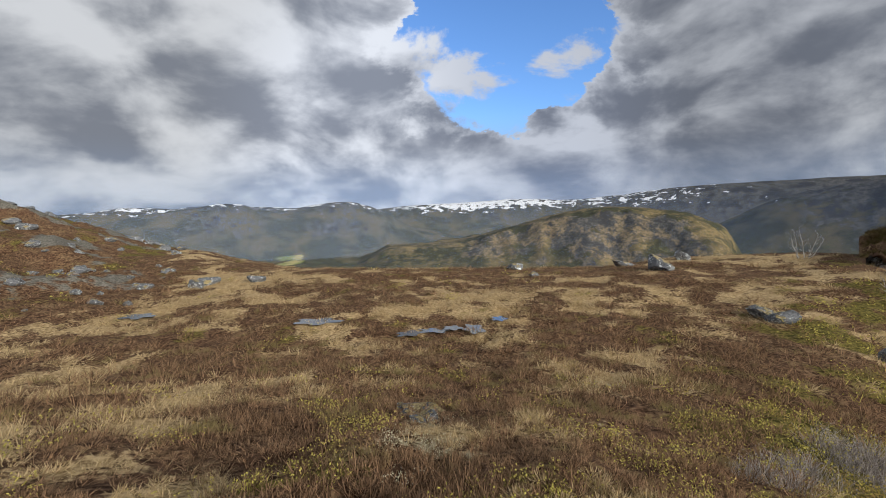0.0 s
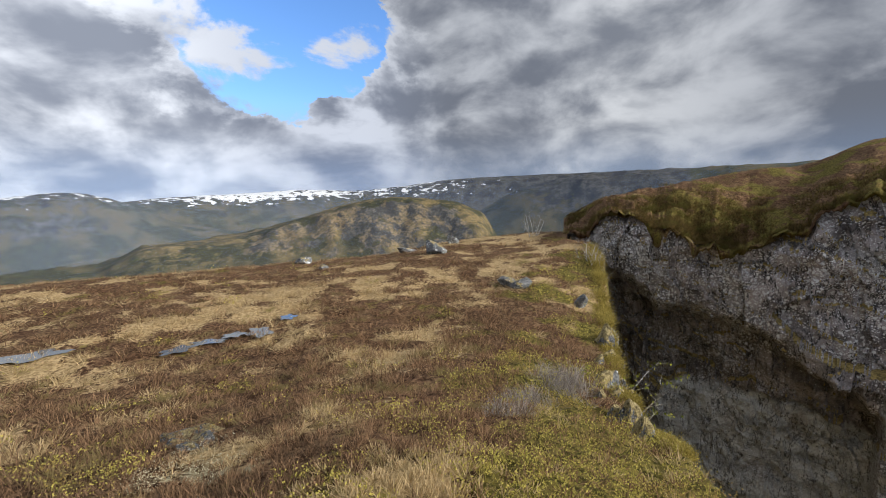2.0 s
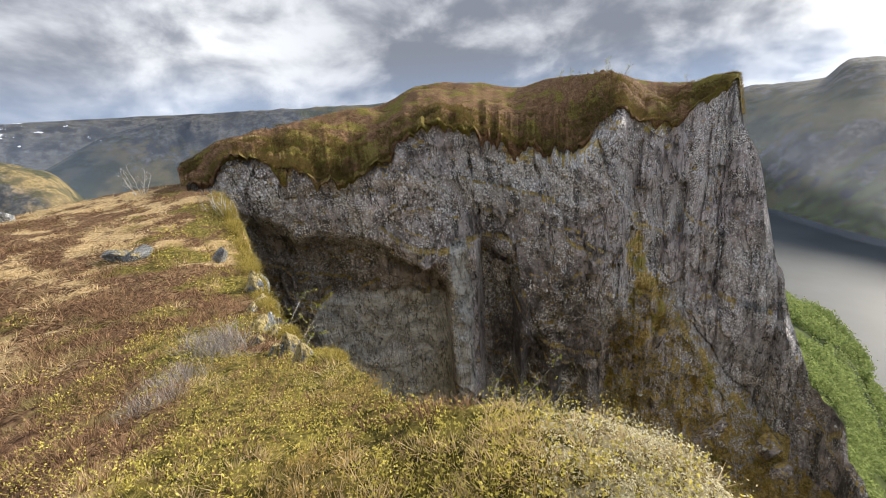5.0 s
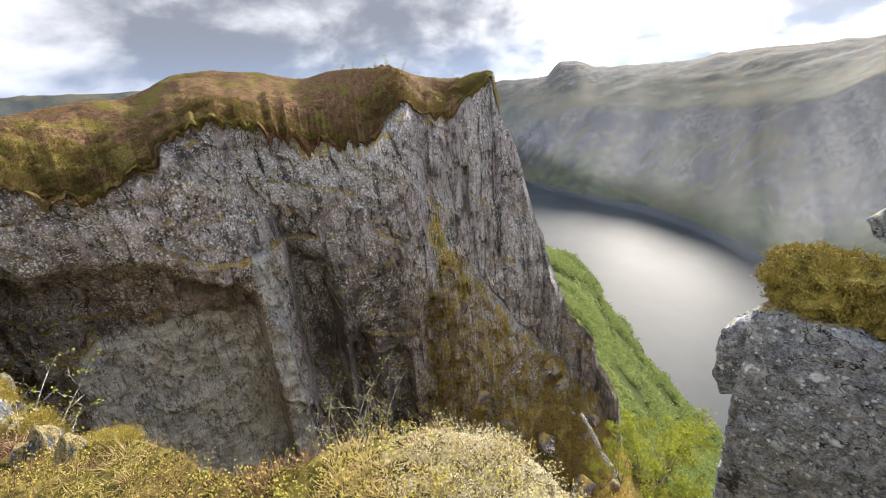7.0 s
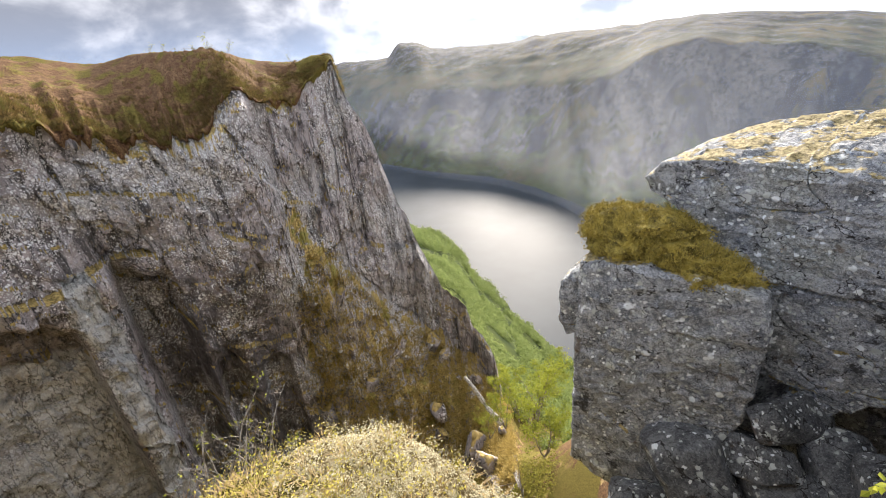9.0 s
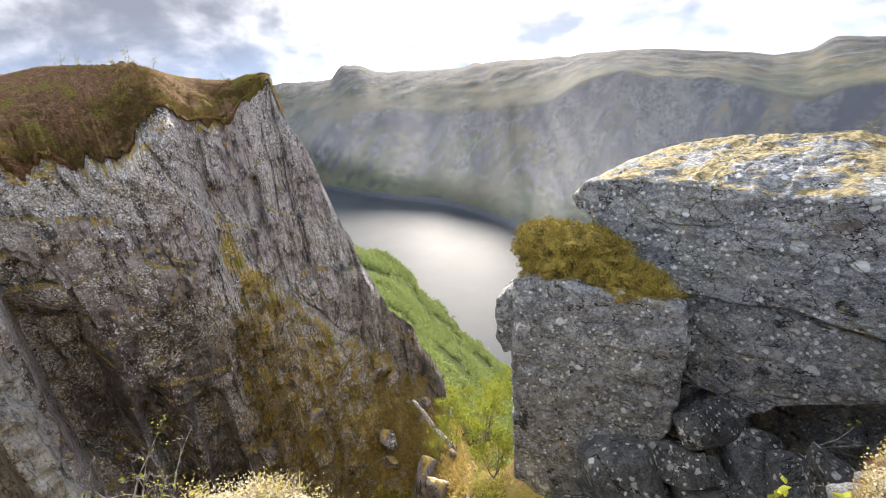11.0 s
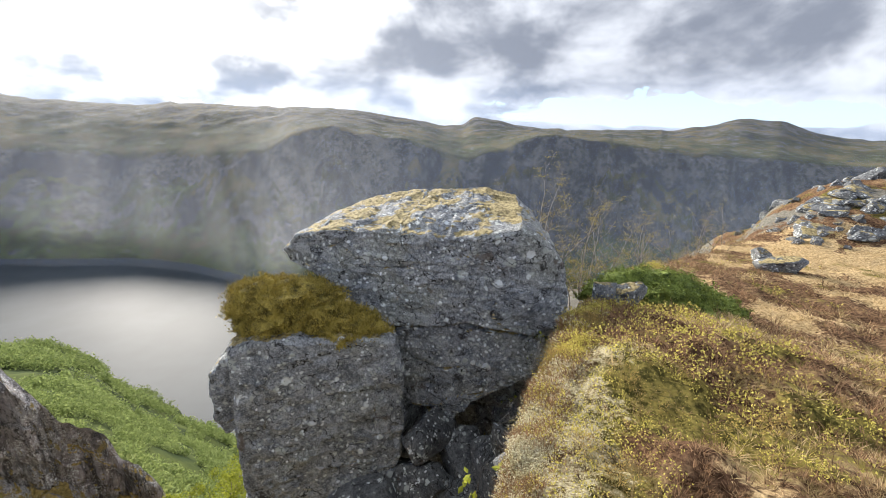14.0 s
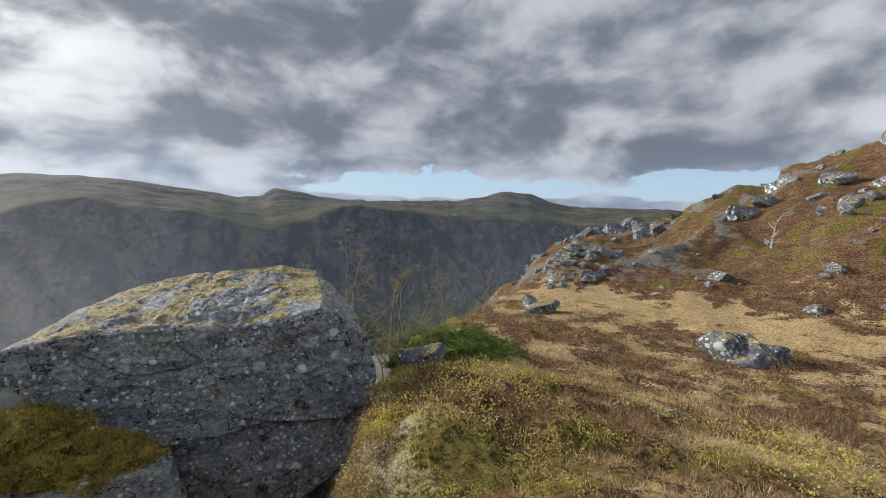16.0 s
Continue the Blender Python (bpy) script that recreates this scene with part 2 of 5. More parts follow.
def far_land(az, r):
    """Valley, mesa, hills, fjord and ranges beyond the plateau."""
    x, y = r * np.sin(np.radians(az)), r * np.cos(np.radians(az))
    # north: valley floor, mesa, hills, ranges
    z = curve(np.log(np.maximum(r, 40)), np.log(40), -5, np.log(60), -12, np.log(150), -60, np.log(400), -190, np.log(900), -290, np.log(1500), -300, np.log(4900), -300)
    z = z + 26 * fbm(x / 700, y / 700, 3, 5, 5) * ease(r, 200, 1200)
    mesa_el = curve(az, -12, -7.5, -7.5, -5.3, 1.3, -4.8, 9.2, -2.9, 16.7, -0.9, 21, -0.3, 27, -0.6, 32.9, -1.9, 35.2, -3.6, 36.5, -6.6, 38, -8)
    mesa = ease(r + 60 * fbm(x / 150, y / 150, 0, 4, 9), 1650, 2120) * (1 - ease(r, 2250, 2700))
    z = np.maximum(z, -300 + (EYE + 2150 * slope(mesa_el) + 300) * mesa ** 0.8 + 42 * mesa * (1 - 0.75 * ease(mesa, 0.85, 1)) * fbm(x / 130, y / 130, 1, 6, 8, ridged=True, gain=0.6))
    hill_el = curve(az, -70, 0.6, -41, -1.4, -36, -0.2, -31.9, 0.5, -26.6, 0.9, -21.3, -0.1, -17, 0.8, -13.5, 1.1, -9.5, 0.2, -4, -2.5, 4, -4.2, 20, -5, 34, -2.5, 39, 0.2, 46, 1.9, 54, 2.3, 75, 2.4, 112, 1)
    hill = ease(r, 2500, 3250) * (1 - ease(r, 3350, 3700) * 0.45)
    z = np.maximum(z, -310 + (EYE + 3300 * slope(hill_el) + 310) * hill + 75 * hill * (1 - hill * 0.75) * fbm(x / 300, y / 300, 2, 6, 21, ridged=True, gain=0.6))
    range_el = curve(az, -70, 0.8, -41, 0.2, -38, 0.7, -33, 0.5, -25, 0.7, -9, 0.1, -5, 0.5, 3, 0.8, 10.4, 1.2, 17, 0.9, 23.6, 1.4, 30, 2.1, 41, 2.4, 56, 2.5, 72, 2.5, 90, 2.2, 112, 1.5)
    rng = ease(r, 3600, 4450) * (1 - ease(r, 4500, 4800) * 0.3)
    z = np.maximum(z, -300 + (EYE + 4450 * slope(range_el) + 300) * rng + 30 * rng * (1 - rng * 0.8) * fbm(x / 200, y / 200, 4, 5, 31, ridged=True))
    # south and east: fjord with its far wall
    shore = far_shore(az, 0)
    shore + 30 * fbm(az / 5, 0, 0, 4, 44)
    butt = (-150 + 110 * fbm(az / 6.5, 0, 0, 3, 45, ridged=True) + 45 * fbm(az / 1.6, 0, 0, 4, 46, ridged=True)) * ease(az, 118, 130)
    low_el = curve(az, 104, -4, 112, -3.5, 120, -2.0, 128, -2.6, 137, -3.0, 147, -2.6, 151, -0.6, 155, 0.5, 160, -0.4, 166, -1.0, 173, -2.9, 178, -1.7, 184, 0.3, 192, -0.5, 198, -0.9, 206, -1.4, 225, -1.5, 262, -1)
    rim_el = curve(az, 104, 1.3, 112, 1.35, 119.5, 1.45, 121, 3.0, 123, 3.1, 125, 2.4, 130, 2.0, 135, 2.0, 138, 2.5, 149, 2.6, 157, 2.7, 165.5, 1.8, 173, 1.3, 174.5, 2.3, 176.5, 2.2, 180, 1.4, 190, 1.1, 202, 1.9, 205, 2.6, 208.5, 2.6, 211.8, 1.2, 217, 0.8, 224, 0.6, 262, 1)
    r1, r2 = shore + 520, shore + 1350
    z1, z2 = EYE + r1 * slope(low_el + 0.35 * fbm(az / 2.2, 0, 0, 4, 47)), EYE + r2 * slope(rim_el + 0.22 * fbm(az / 1.7, 0, 0, 4, 48))
    u = np.clip((r - shore + butt * ease(r, shore + 40, shore + 260) * (1 - ease(r, shore + 430, shore + 520))) / 520, 0, 1)
    gully = fbm(x / 330, y / 330, 7, 6, 51, ridged=True, gain=0.6)
    fz = LAKE_Z - 12 + (z1 - LAKE_Z + 12) * (0.55 * u + 0.45 * ease(u, 0.05, 1.0)) + 48 * np.sin(np.pi * u) * gully
    w = np.clip((r - r1) / (r2 - r1), 0, 1)
    fz = np.where(r > r1, z1 + (z2 - z1) * (0.25 * w + 0.75 * np.sin(w * np.pi / 2)) + (7 * gully + 8 * fbm(x / 190, y / 190, 3, 3, 52, ridged=True)) * np.sin(np.pi * w) - 12 * np.sin(np.pi * w), fz)
    fz = np.where(r > r2, z2 - (r - r2) * 0.25, fz)
    bed = LAKE_Z - 25 - 40 * ease(shore - r, 0, 200)
    fz = np.where(r < shore, bed, fz)
    # the slope below the gorge down to the water
    el = curve(np.log(np.maximum(r, 30)), np.log(30), -52, np.log(60), -46, np.log(100), -40, np.log(300), -34, np.log(700), -29.5, np.log(1200), -29)
    el = el + curve(az, 104, 13, 112, 11, 119, 8.5, 125, 5.5, 130, 0.5, 137, -5, 140, -7, 150, -9, 190, -4, 200, 4, 215, 9)
    sz = EYE + r * slope(el) + (5 * fbm(x / 45, y / 45, 6, 4, 61) + 15 * fbm(x / 95, y / 95, 8, 2, 62)) * ease(r, 60, 240)
    fz = np.maximum(fz, np.where(r < shore - 60, sz, -999))
    # the slope turns into the plateau north of the gorge and behind the right-hand hill
    k = ease(az, 104, 113) * (1 - ease(az, 226, 250))
    north = np.where(az > 200, np.maximum(z, -120), z)
    return north * (1 - k) + fz * k


def land(az, r, turf=False):
    """Height of the ground at arrays of heading (-90 to 270) and distance."""
    x, y = r * np.sin(np.radians(az)), r * np.cos(np.radians(az))
    far = far_land(az, r)
    north, south = survey(NORTH, az, np.minimum(r, 52)), survey(SOUTH, az, np.minimum(r, 52))
    k = ease(az, 70, 165)
    near = north * (1 - k) + south * k
    lump = 0.05 * fbm(x / 0.9, y / 0.9, 0, 4, 71) + (0.09 + 0.09 * ease(az, 150, 182) * (1 - ease(az, 225, 245))) * fbm(x / 0.5, y / 0.5, 2, 4, 74) * ease(r, 1.0, 2.0) * (1 - 0.6 * ease(r, 8, 30)) + 0.16 * fbm(x / 3.1, y / 3.1, 1, 3, 72) * ease(r, 2, 7)
    near = near + lump * (1 + ease(r, 25, 60) * 3) + 0.30 * np.exp(-((az - 98) / 24) ** 2) * ease(r, 0.7, 1.7) + 0.28 * np.exp(-((az - 197) / 9) ** 2 - ((r - 5.2) / 2.2) ** 2)
    hills = ease(az, 207, 213) * ease(r, 27, 34) + (1 - ease(az, -42, -33)) * ease(r, 19, 28)
    near = near + hills * (1.1 * fbm(x / 7, y / 7, 2, 5, 73, ridged=True, gain=0.55) - 0.25)
    # beyond the plateau the land leaves towards the distance
    out = ease(r, 40, 150)
    behind = (az < -55) | (az > 236)
    z = near * (1 - out) + far * out
    z = np.where(behind, near * (1 - ease(r, 60, 600)) + np.maximum(far, 5) * ease(r, 60, 600), z)
    # gorge: a steep broken bank under the rim, then sheer
    re, rw = rim_r(az) * (1 + 0.10 * fbm(az / 3.0, r / 3, 0, 3, 84) * ease(az, 150, 180)), wall_r(az)
    inside = (az > GORGE_AZ0) & (az < GORGE_AZ1)
    turn = (rim_r(az + 0.2) - rim_r(az - 0.2)) / np.radians(0.4) / np.maximum(r, 0.5)
    dist = (r - re) / np.sqrt(1 + turn ** 2) + 0.25 * fbm(x / 1.1, y / 1.1, 4, 3, 83) * np.clip(r / 6, 0.15, 1)
    dist = dist * (1 - 0.5 * (1 - ease(az, 60, 72)))
    bank = 2.8 * np.clip(dist, 0, 0.9) + 0.7 * ease(dist, 0.0, 0.25)
    fz = np.where(az < 140, floor_z(az) + 1.6 * fbm(x / 5, y / 5, 2, 4, 81), np.minimum(near - 4.5, floor_z(az)))
    gz = np.maximum(near - bank, fz) * (1 - ease(dist, 0.75, 1.3)) + fz * ease(dist, 0.75, 1.3)
    gz = np.where(az > 205, gz * (1 - ease(az, 205, 210)) + z * ease(az, 205, 210), gz)
    k = ease(r, 20, 60)
    gz = np.where(az > 112.3, gz * (1 - k) + np.where(az > 170, z, far) * k, gz)
    # plateau over the far wall
    rs, zs = wall_sky(az)
    zt = wall_top(az)
    q = np.clip((r - rw) / np.maximum(rs - rw, 0.5), 0, 1)
    top = zt + (zs - zt) * (0.55 * q + 0.45 * np.sin(q * np.pi / 2)) + 0.7 * fbm(x / 3.4, y / 3.4, 3, 4, 91) * ease(r, rw, rw + 2) * ease(rs + 1 - r, 0, 3)
    back = ease(r, rs + 10, rs + 220)
    top = np.where(r > rs, (zs - 0.12 * np.minimum(r - rs, 60)) * (1 - back) + far * back, top)
    gz = np.where((r > rw + 7.0) & (az < 112.3), top, gz)
    if turf:
        return top
    return np.where(inside, gz, z)


# ---- materials ----
def material(name, build, shine=0.4):
    m = bpy.data.materials.new(name)
    m.use_nodes = True
    n = Nodes(m.node_tree)
    coord = n.add("ShaderNodeTexCoord").outputs["Object"]
    colour, rough, height, bump = build(n, coord)
    ins = {"Base Color": colour, "Roughness": rough}
    ins["Specular IOR Level"] = shine
    shader = n.add("ShaderNodeBsdfPrincipled", ins)
    if height is not None:
        b = n.add("ShaderNodeBump", {"Height": height, "Strength": bump[0], "Distance": bump[1]})
        n.tree.links.new(b.outputs[0], shader.inputs["Normal"])
    n.tree.links.new(shader.outputs[0], n.add("ShaderNodeOutputMaterial").inputs[0])
    return m


def heath(n, p):
    mid, fine = n.noise(p, 1.9, 6, 0.6), n.noise(p, 11.0, 6, 0.65)
    grain = n.noise(p, 60.0, 4, 0.7)
    heather = n.mix(n.step(fine, 0.35, 0.65), (0.045, 0.025, 0.015), (0.190, 0.110, 0.066))
    heather = n.mix(n.step(n.math("MULTIPLY_ADD", mid, 0.5, n.math("MULTIPLY", fine, 0.5)), 0.46, 0.62, 0.0, 0.85), heather, n.mix(fine, (0.13, 0.085, 0.045), (0.38, 0.26, 0.145)))
    straw = n.mix(n.step(fine, 0.35, 0.65), (0.24, 0.165, 0.08), (0.60, 0.45, 0.25))
    green = n.mix(n.step(fine, 0.38, 0.62), (0.052, 0.048, 0.014), (0.22, 0.18, 0.052))
    lichen = n.mix(n.step(n.math("MULTIPLY_ADD", grain, 0.5, n.math("MULTIPLY", fine, 0.5)), 0.42, 0.60), (0.13, 0.095, 0.045), (0.50, 0.45, 0.30))
    edge = n.math("MULTIPLY", n.math("SUBTRACT", n.math("ADD", mid, fine), 1.0), 1.1)
    c = n.mix(n.step(n.math("ADD", n.attr("straw"), edge), 0.35, 0.65), heather, straw)
    c = n.mix(n.step(n.math("ADD", n.attr("green"), edge), 0.35, 0.65), c, green)
    c = n.mix(n.step(n.math("ADD", n.attr("lichen"), edge), 0.4, 0.65), c, lichen)
    # far cover: moor, wood, rock, snow, fields
    w, w2, w3 = n.noise(p, 0.006, 8, 0.6), n.noise(p, 0.022, 10, 0.62), n.noise(p, 0.09, 6, 0.6)
    wood = n.mix(n.step(w2, 0.38, 0.62), (0.030, 0.045, 0.018), (0.085, 0.105, 0.032))
    moor = n.mix(n.step(w, 0.42, 0.6), (0.045, 0.046, 0.028), (0.125, 0.100, 0.055))
    moor = n.mix(n.step(w3, 0.45, 0.7), moor, (0.080, 0.082, 0.038))
    c = n.mix(n.attr("far"), c, moor)
    c = n.mix(n.step(n.math("ADD", n.attr("wood"), n.math("MULTIPLY", n.math("SUBTRACT", w2, 0.5), 1.2)), 0.3, 0.7), c, wood)
    stone = n.mix(n.step(n.math("MULTIPLY_ADD", w3, 0.5, n.math("MULTIPLY", w2, 0.5)), 0.4, 0.6), (0.052, 0.053, 0.053), (0.125, 0.118, 0.108))
    # far gullies: their shade is put into the stone's colour as upright streaks
    crag = n.noise(n.vec("MULTIPLY", p, (1.0, 1.0, 0.16)), 0.0085, 10, 0.62)
    stone = n.mix(n.step(crag, 0.46, 0.60, 0.0, 0.95), stone, (0.042, 0.043, 0.046))
    near_stone = n.mix(n.step(fine, 0.35, 0.65), (0.08, 0.075, 0.062), (0.25, 0.235, 0.20))
    stone = n.mix(n.attr("far"), near_stone, stone)
    c = n.mix(n.step(n.math("ADD", n.attr("stone"), n.math("MULTIPLY", n.math("SUBTRACT", n.mix(n.attr("far"), mid, w2), 0.5), 1.3)), 0.4, 0.62), c, stone)
    # golden-brown mesa cover, with some of its sunlight put into the colour
    c = n.mix(n.math("MULTIPLY", n.attr("warm"), n.step(n.math("ADD", w2, n.math("MULTIPLY", n.math("SUBTRACT", w, 0.5), 0.7)), 0.44, 0.62, 0.0, 0.50)), c, n.mix(n.step(w3, 0.4, 0.6), (0.19, 0.15, 0.065), (0.40, 0.28, 0.14)))
    c = n.mix(n.step(n.math("ADD", n.attr("snow"), n.math("MULTIPLY", n.math("SUBTRACT", n.noise(n.vec("MULTIPLY", p, (1.0, 1.0, 2.5)), 0.013, 7, 0.60), 0.5), 2.5)), 0.66, 0.72), c, (0.80, 0.82, 0.85))
    c = n.mix(n.step(n.attr("field"), 0.3, 0.7), c, n.mix(n.step(w, 0.42, 0.58), (0.17, 0.20, 0.055), (0.40, 0.35, 0.15)))
    h = n.math("ADD", n.math("MULTIPLY", fine, 0.6), n.math("MULTIPLY", grain, 0.4))
    return c, 0.95, h, (0.9, 0.06)


def cliff_rock(n, p):
    big, mid, fine = n.noise(p, 0.16, 5, dist=0.4), n.noise(p, 0.8, 8, 0.62, dist=0.5), n.noise(p, 5.0, 8, 0.66)
    grain = n.noise(p, 16.0, 4, 0.7)
    streak = n.noise(n.vec("MULTIPLY", p, (1.0, 1.0, 0.13)), 0.9, 7, 0.6)
    base = n.mix(n.step(mid, 0.30, 0.62), (0.092, 0.078, 0.082), (0.53, 0.475, 0.485))
    pale = n.mix(n.step(fine, 0.35, 0.65), (0.26, 0.25, 0.255), (0.60, 0.58, 0.58))
    base = n.mix(n.step(big, 0.48, 0.64), base, pale)
    base = n.mix(n.math("MULTIPLY", n.step(streak, 0.56, 0.64), 0.85), base, (0.034, 0.029, 0.031))
    base = n.mix(n.math("MULTIPLY", n.step(streak, 0.40, 0.34), 0.35), base, (0.46, 0.44, 0.43))
    # purple-black patch low on the wall, broken up by the streaks
    base = n.mix(n.math("MULTIPLY", n.attr("dark_patch"), n.step(streak, 0.34, 0.50, 0.45, 0.95), clamp=True), base, n.mix(n.step(mid, 0.35, 0.65), (0.032, 0.027, 0.030), (0.15, 0.13, 0.14)))
    # hollow under the overhang: brown rock, with its shade put into the colour
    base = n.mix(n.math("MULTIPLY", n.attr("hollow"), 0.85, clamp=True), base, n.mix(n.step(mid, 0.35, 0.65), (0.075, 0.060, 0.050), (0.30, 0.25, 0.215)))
    smooth = n.mix(n.step(mid, 0.3, 0.62), (0.31, 0.315, 0.31), (0.66, 0.67, 0.65))
    smooth = n.mix(n.math("MULTIPLY", n.step(n.noise(p, 0.5, 5, 0.6), 0.56, 0.66), 0.5), smooth, (0.25, 0.19, 0.14))
    smooth = n.mix(n.step(n.noise(p, 1.3, 8, 0.7), 0.60, 0.66), smooth, (0.10, 0.095, 0.095))
    base = n.mix(n.math("MULTIPLY", n.attr("scoured"), 0.9, clamp=True), base, smooth)
    base = n.mix(n.step(n.noise(p, 1.7, 7, 0.62), 0.65, 0.69), base, (0.022, 0.019, 0.021))
    for size, wide in ((0.42, 0.010), (1.1, 0.012)):
        line = n.math("ABSOLUTE", n.math("SUBTRACT", n.noise(n.vec("MULTIPLY", p, (1.0, 1.0, 0.30)), size, 6, 0.6), 0.5))
        base = n.mix(n.math("MULTIPLY", n.step(line, wide, wide * 0.3), n.math("SUBTRACT", 1.0, n.math("MULTIPLY", n.attr("scoured"), 0.3), clamp=True)), base, (0.020, 0.017, 0.018))
    rust = n.math("MULTIPLY", n.step(n.noise(p, 0.33, 4), 0.58, 0.7), n.step(fine, 0.42, 0.6))
    base = n.mix(n.math("MULTIPLY", n.math("MULTIPLY", rust, 0.7), n.math("SUBTRACT", 1.0, n.attr("scoured"), clamp=True)), base, (0.30, 0.20, 0.13))
    base = n.mix(n.step(grain, 0.35, 0.65), n.mix(0.30, base, (0.02, 0.018, 0.018)), n.mix(0.10, base, (0.7, 0.69, 0.68)))
    # crusts of white lichen, thick in places
    many = n.step(n.noise(p, 0.17, 7, 0.68), 0.42, 0.60, -0.25, 1.35)
    keep = n.math("SUBTRACT", 1.0, n.math("ADD", n.math("MULTIPLY", n.attr("scoured"), 0.6), n.math("MULTIPLY", n.attr("hollow"), 0.6)), clamp=True)
    for size, part_of in ((4.2, 0.62), (7.0, 0.53), (11.0, 0.45)):
        warped = n.vec("ADD", p, n.vec("MULTIPLY", n.add("ShaderNodeTexNoise", {"Vector": p, "Scale": size * 2.5, "Detail": 3.0}).outputs["Color"], (0.35 / size,) * 3))
        v = n.add("ShaderNodeTexVoronoi", {"Vector": warped, "Scale": size}, feature="F1")
        cell = n.add("ShaderNodeSeparateColor", {0: v.outputs["Color"]}).outputs[0]
        spot = n.math("MULTIPLY", n.step(v.outputs["Distance"], 0.42, 0.30), n.step(n.math("ADD", cell, n.math("MULTIPLY", many, 0.45)), part_of + 0.40, part_of + 0.44))
        base = n.mix(n.math("MULTIPLY", spot, keep), base, (0.76, 0.76, 0.77))
    up = n.add("ShaderNodeSeparateXYZ", {0: n.add("ShaderNodeNewGeometry").outputs["Normal"]}).outputs[2]
    moss = n.step(n.math("ADD", up, n.math("MULTIPLY", n.math("SUBTRACT", n.noise(p, 0.7, 7, 0.65), 0.5), 1.5)), 0.66, 0.80)
    moss = n.math("MULTIPLY", moss, n.math("SUBTRACT", 1.0, n.attr("scoured"), clamp=True))
    base = n.mix(moss, base, n.mix(n.step(fine, 0.38, 0.62), (0.17, 0.125, 0.036), (0.50, 0.37, 0.13)))
    turf = n.step(n.math("ADD", n.attr("grassy"), n.math("MULTIPLY", n.math("SUBTRACT", n.noise(p, 1.6, 7, 0.65), 0.5), 1.3)), 0.46, 0.62)
    sward = n.mix(n.step(fine, 0.36, 0.64), (0.20, 0.145, 0.050), (0.72, 0.55, 0.22))
    sward = n.mix(n.step(n.noise(p, 0.6, 4), 0.5, 0.6), sward, n.mix(fine, (0.12, 0.115, 0.03), (0.52, 0.47, 0.13)))
    base = n.mix(turf, base, sward)
    h = n.math("ADD", n.math("MULTIPLY", mid, 0.6), n.math("MULTIPLY", fine, 0.4))
    return base, 0.75, h, (1.0, 0.45)


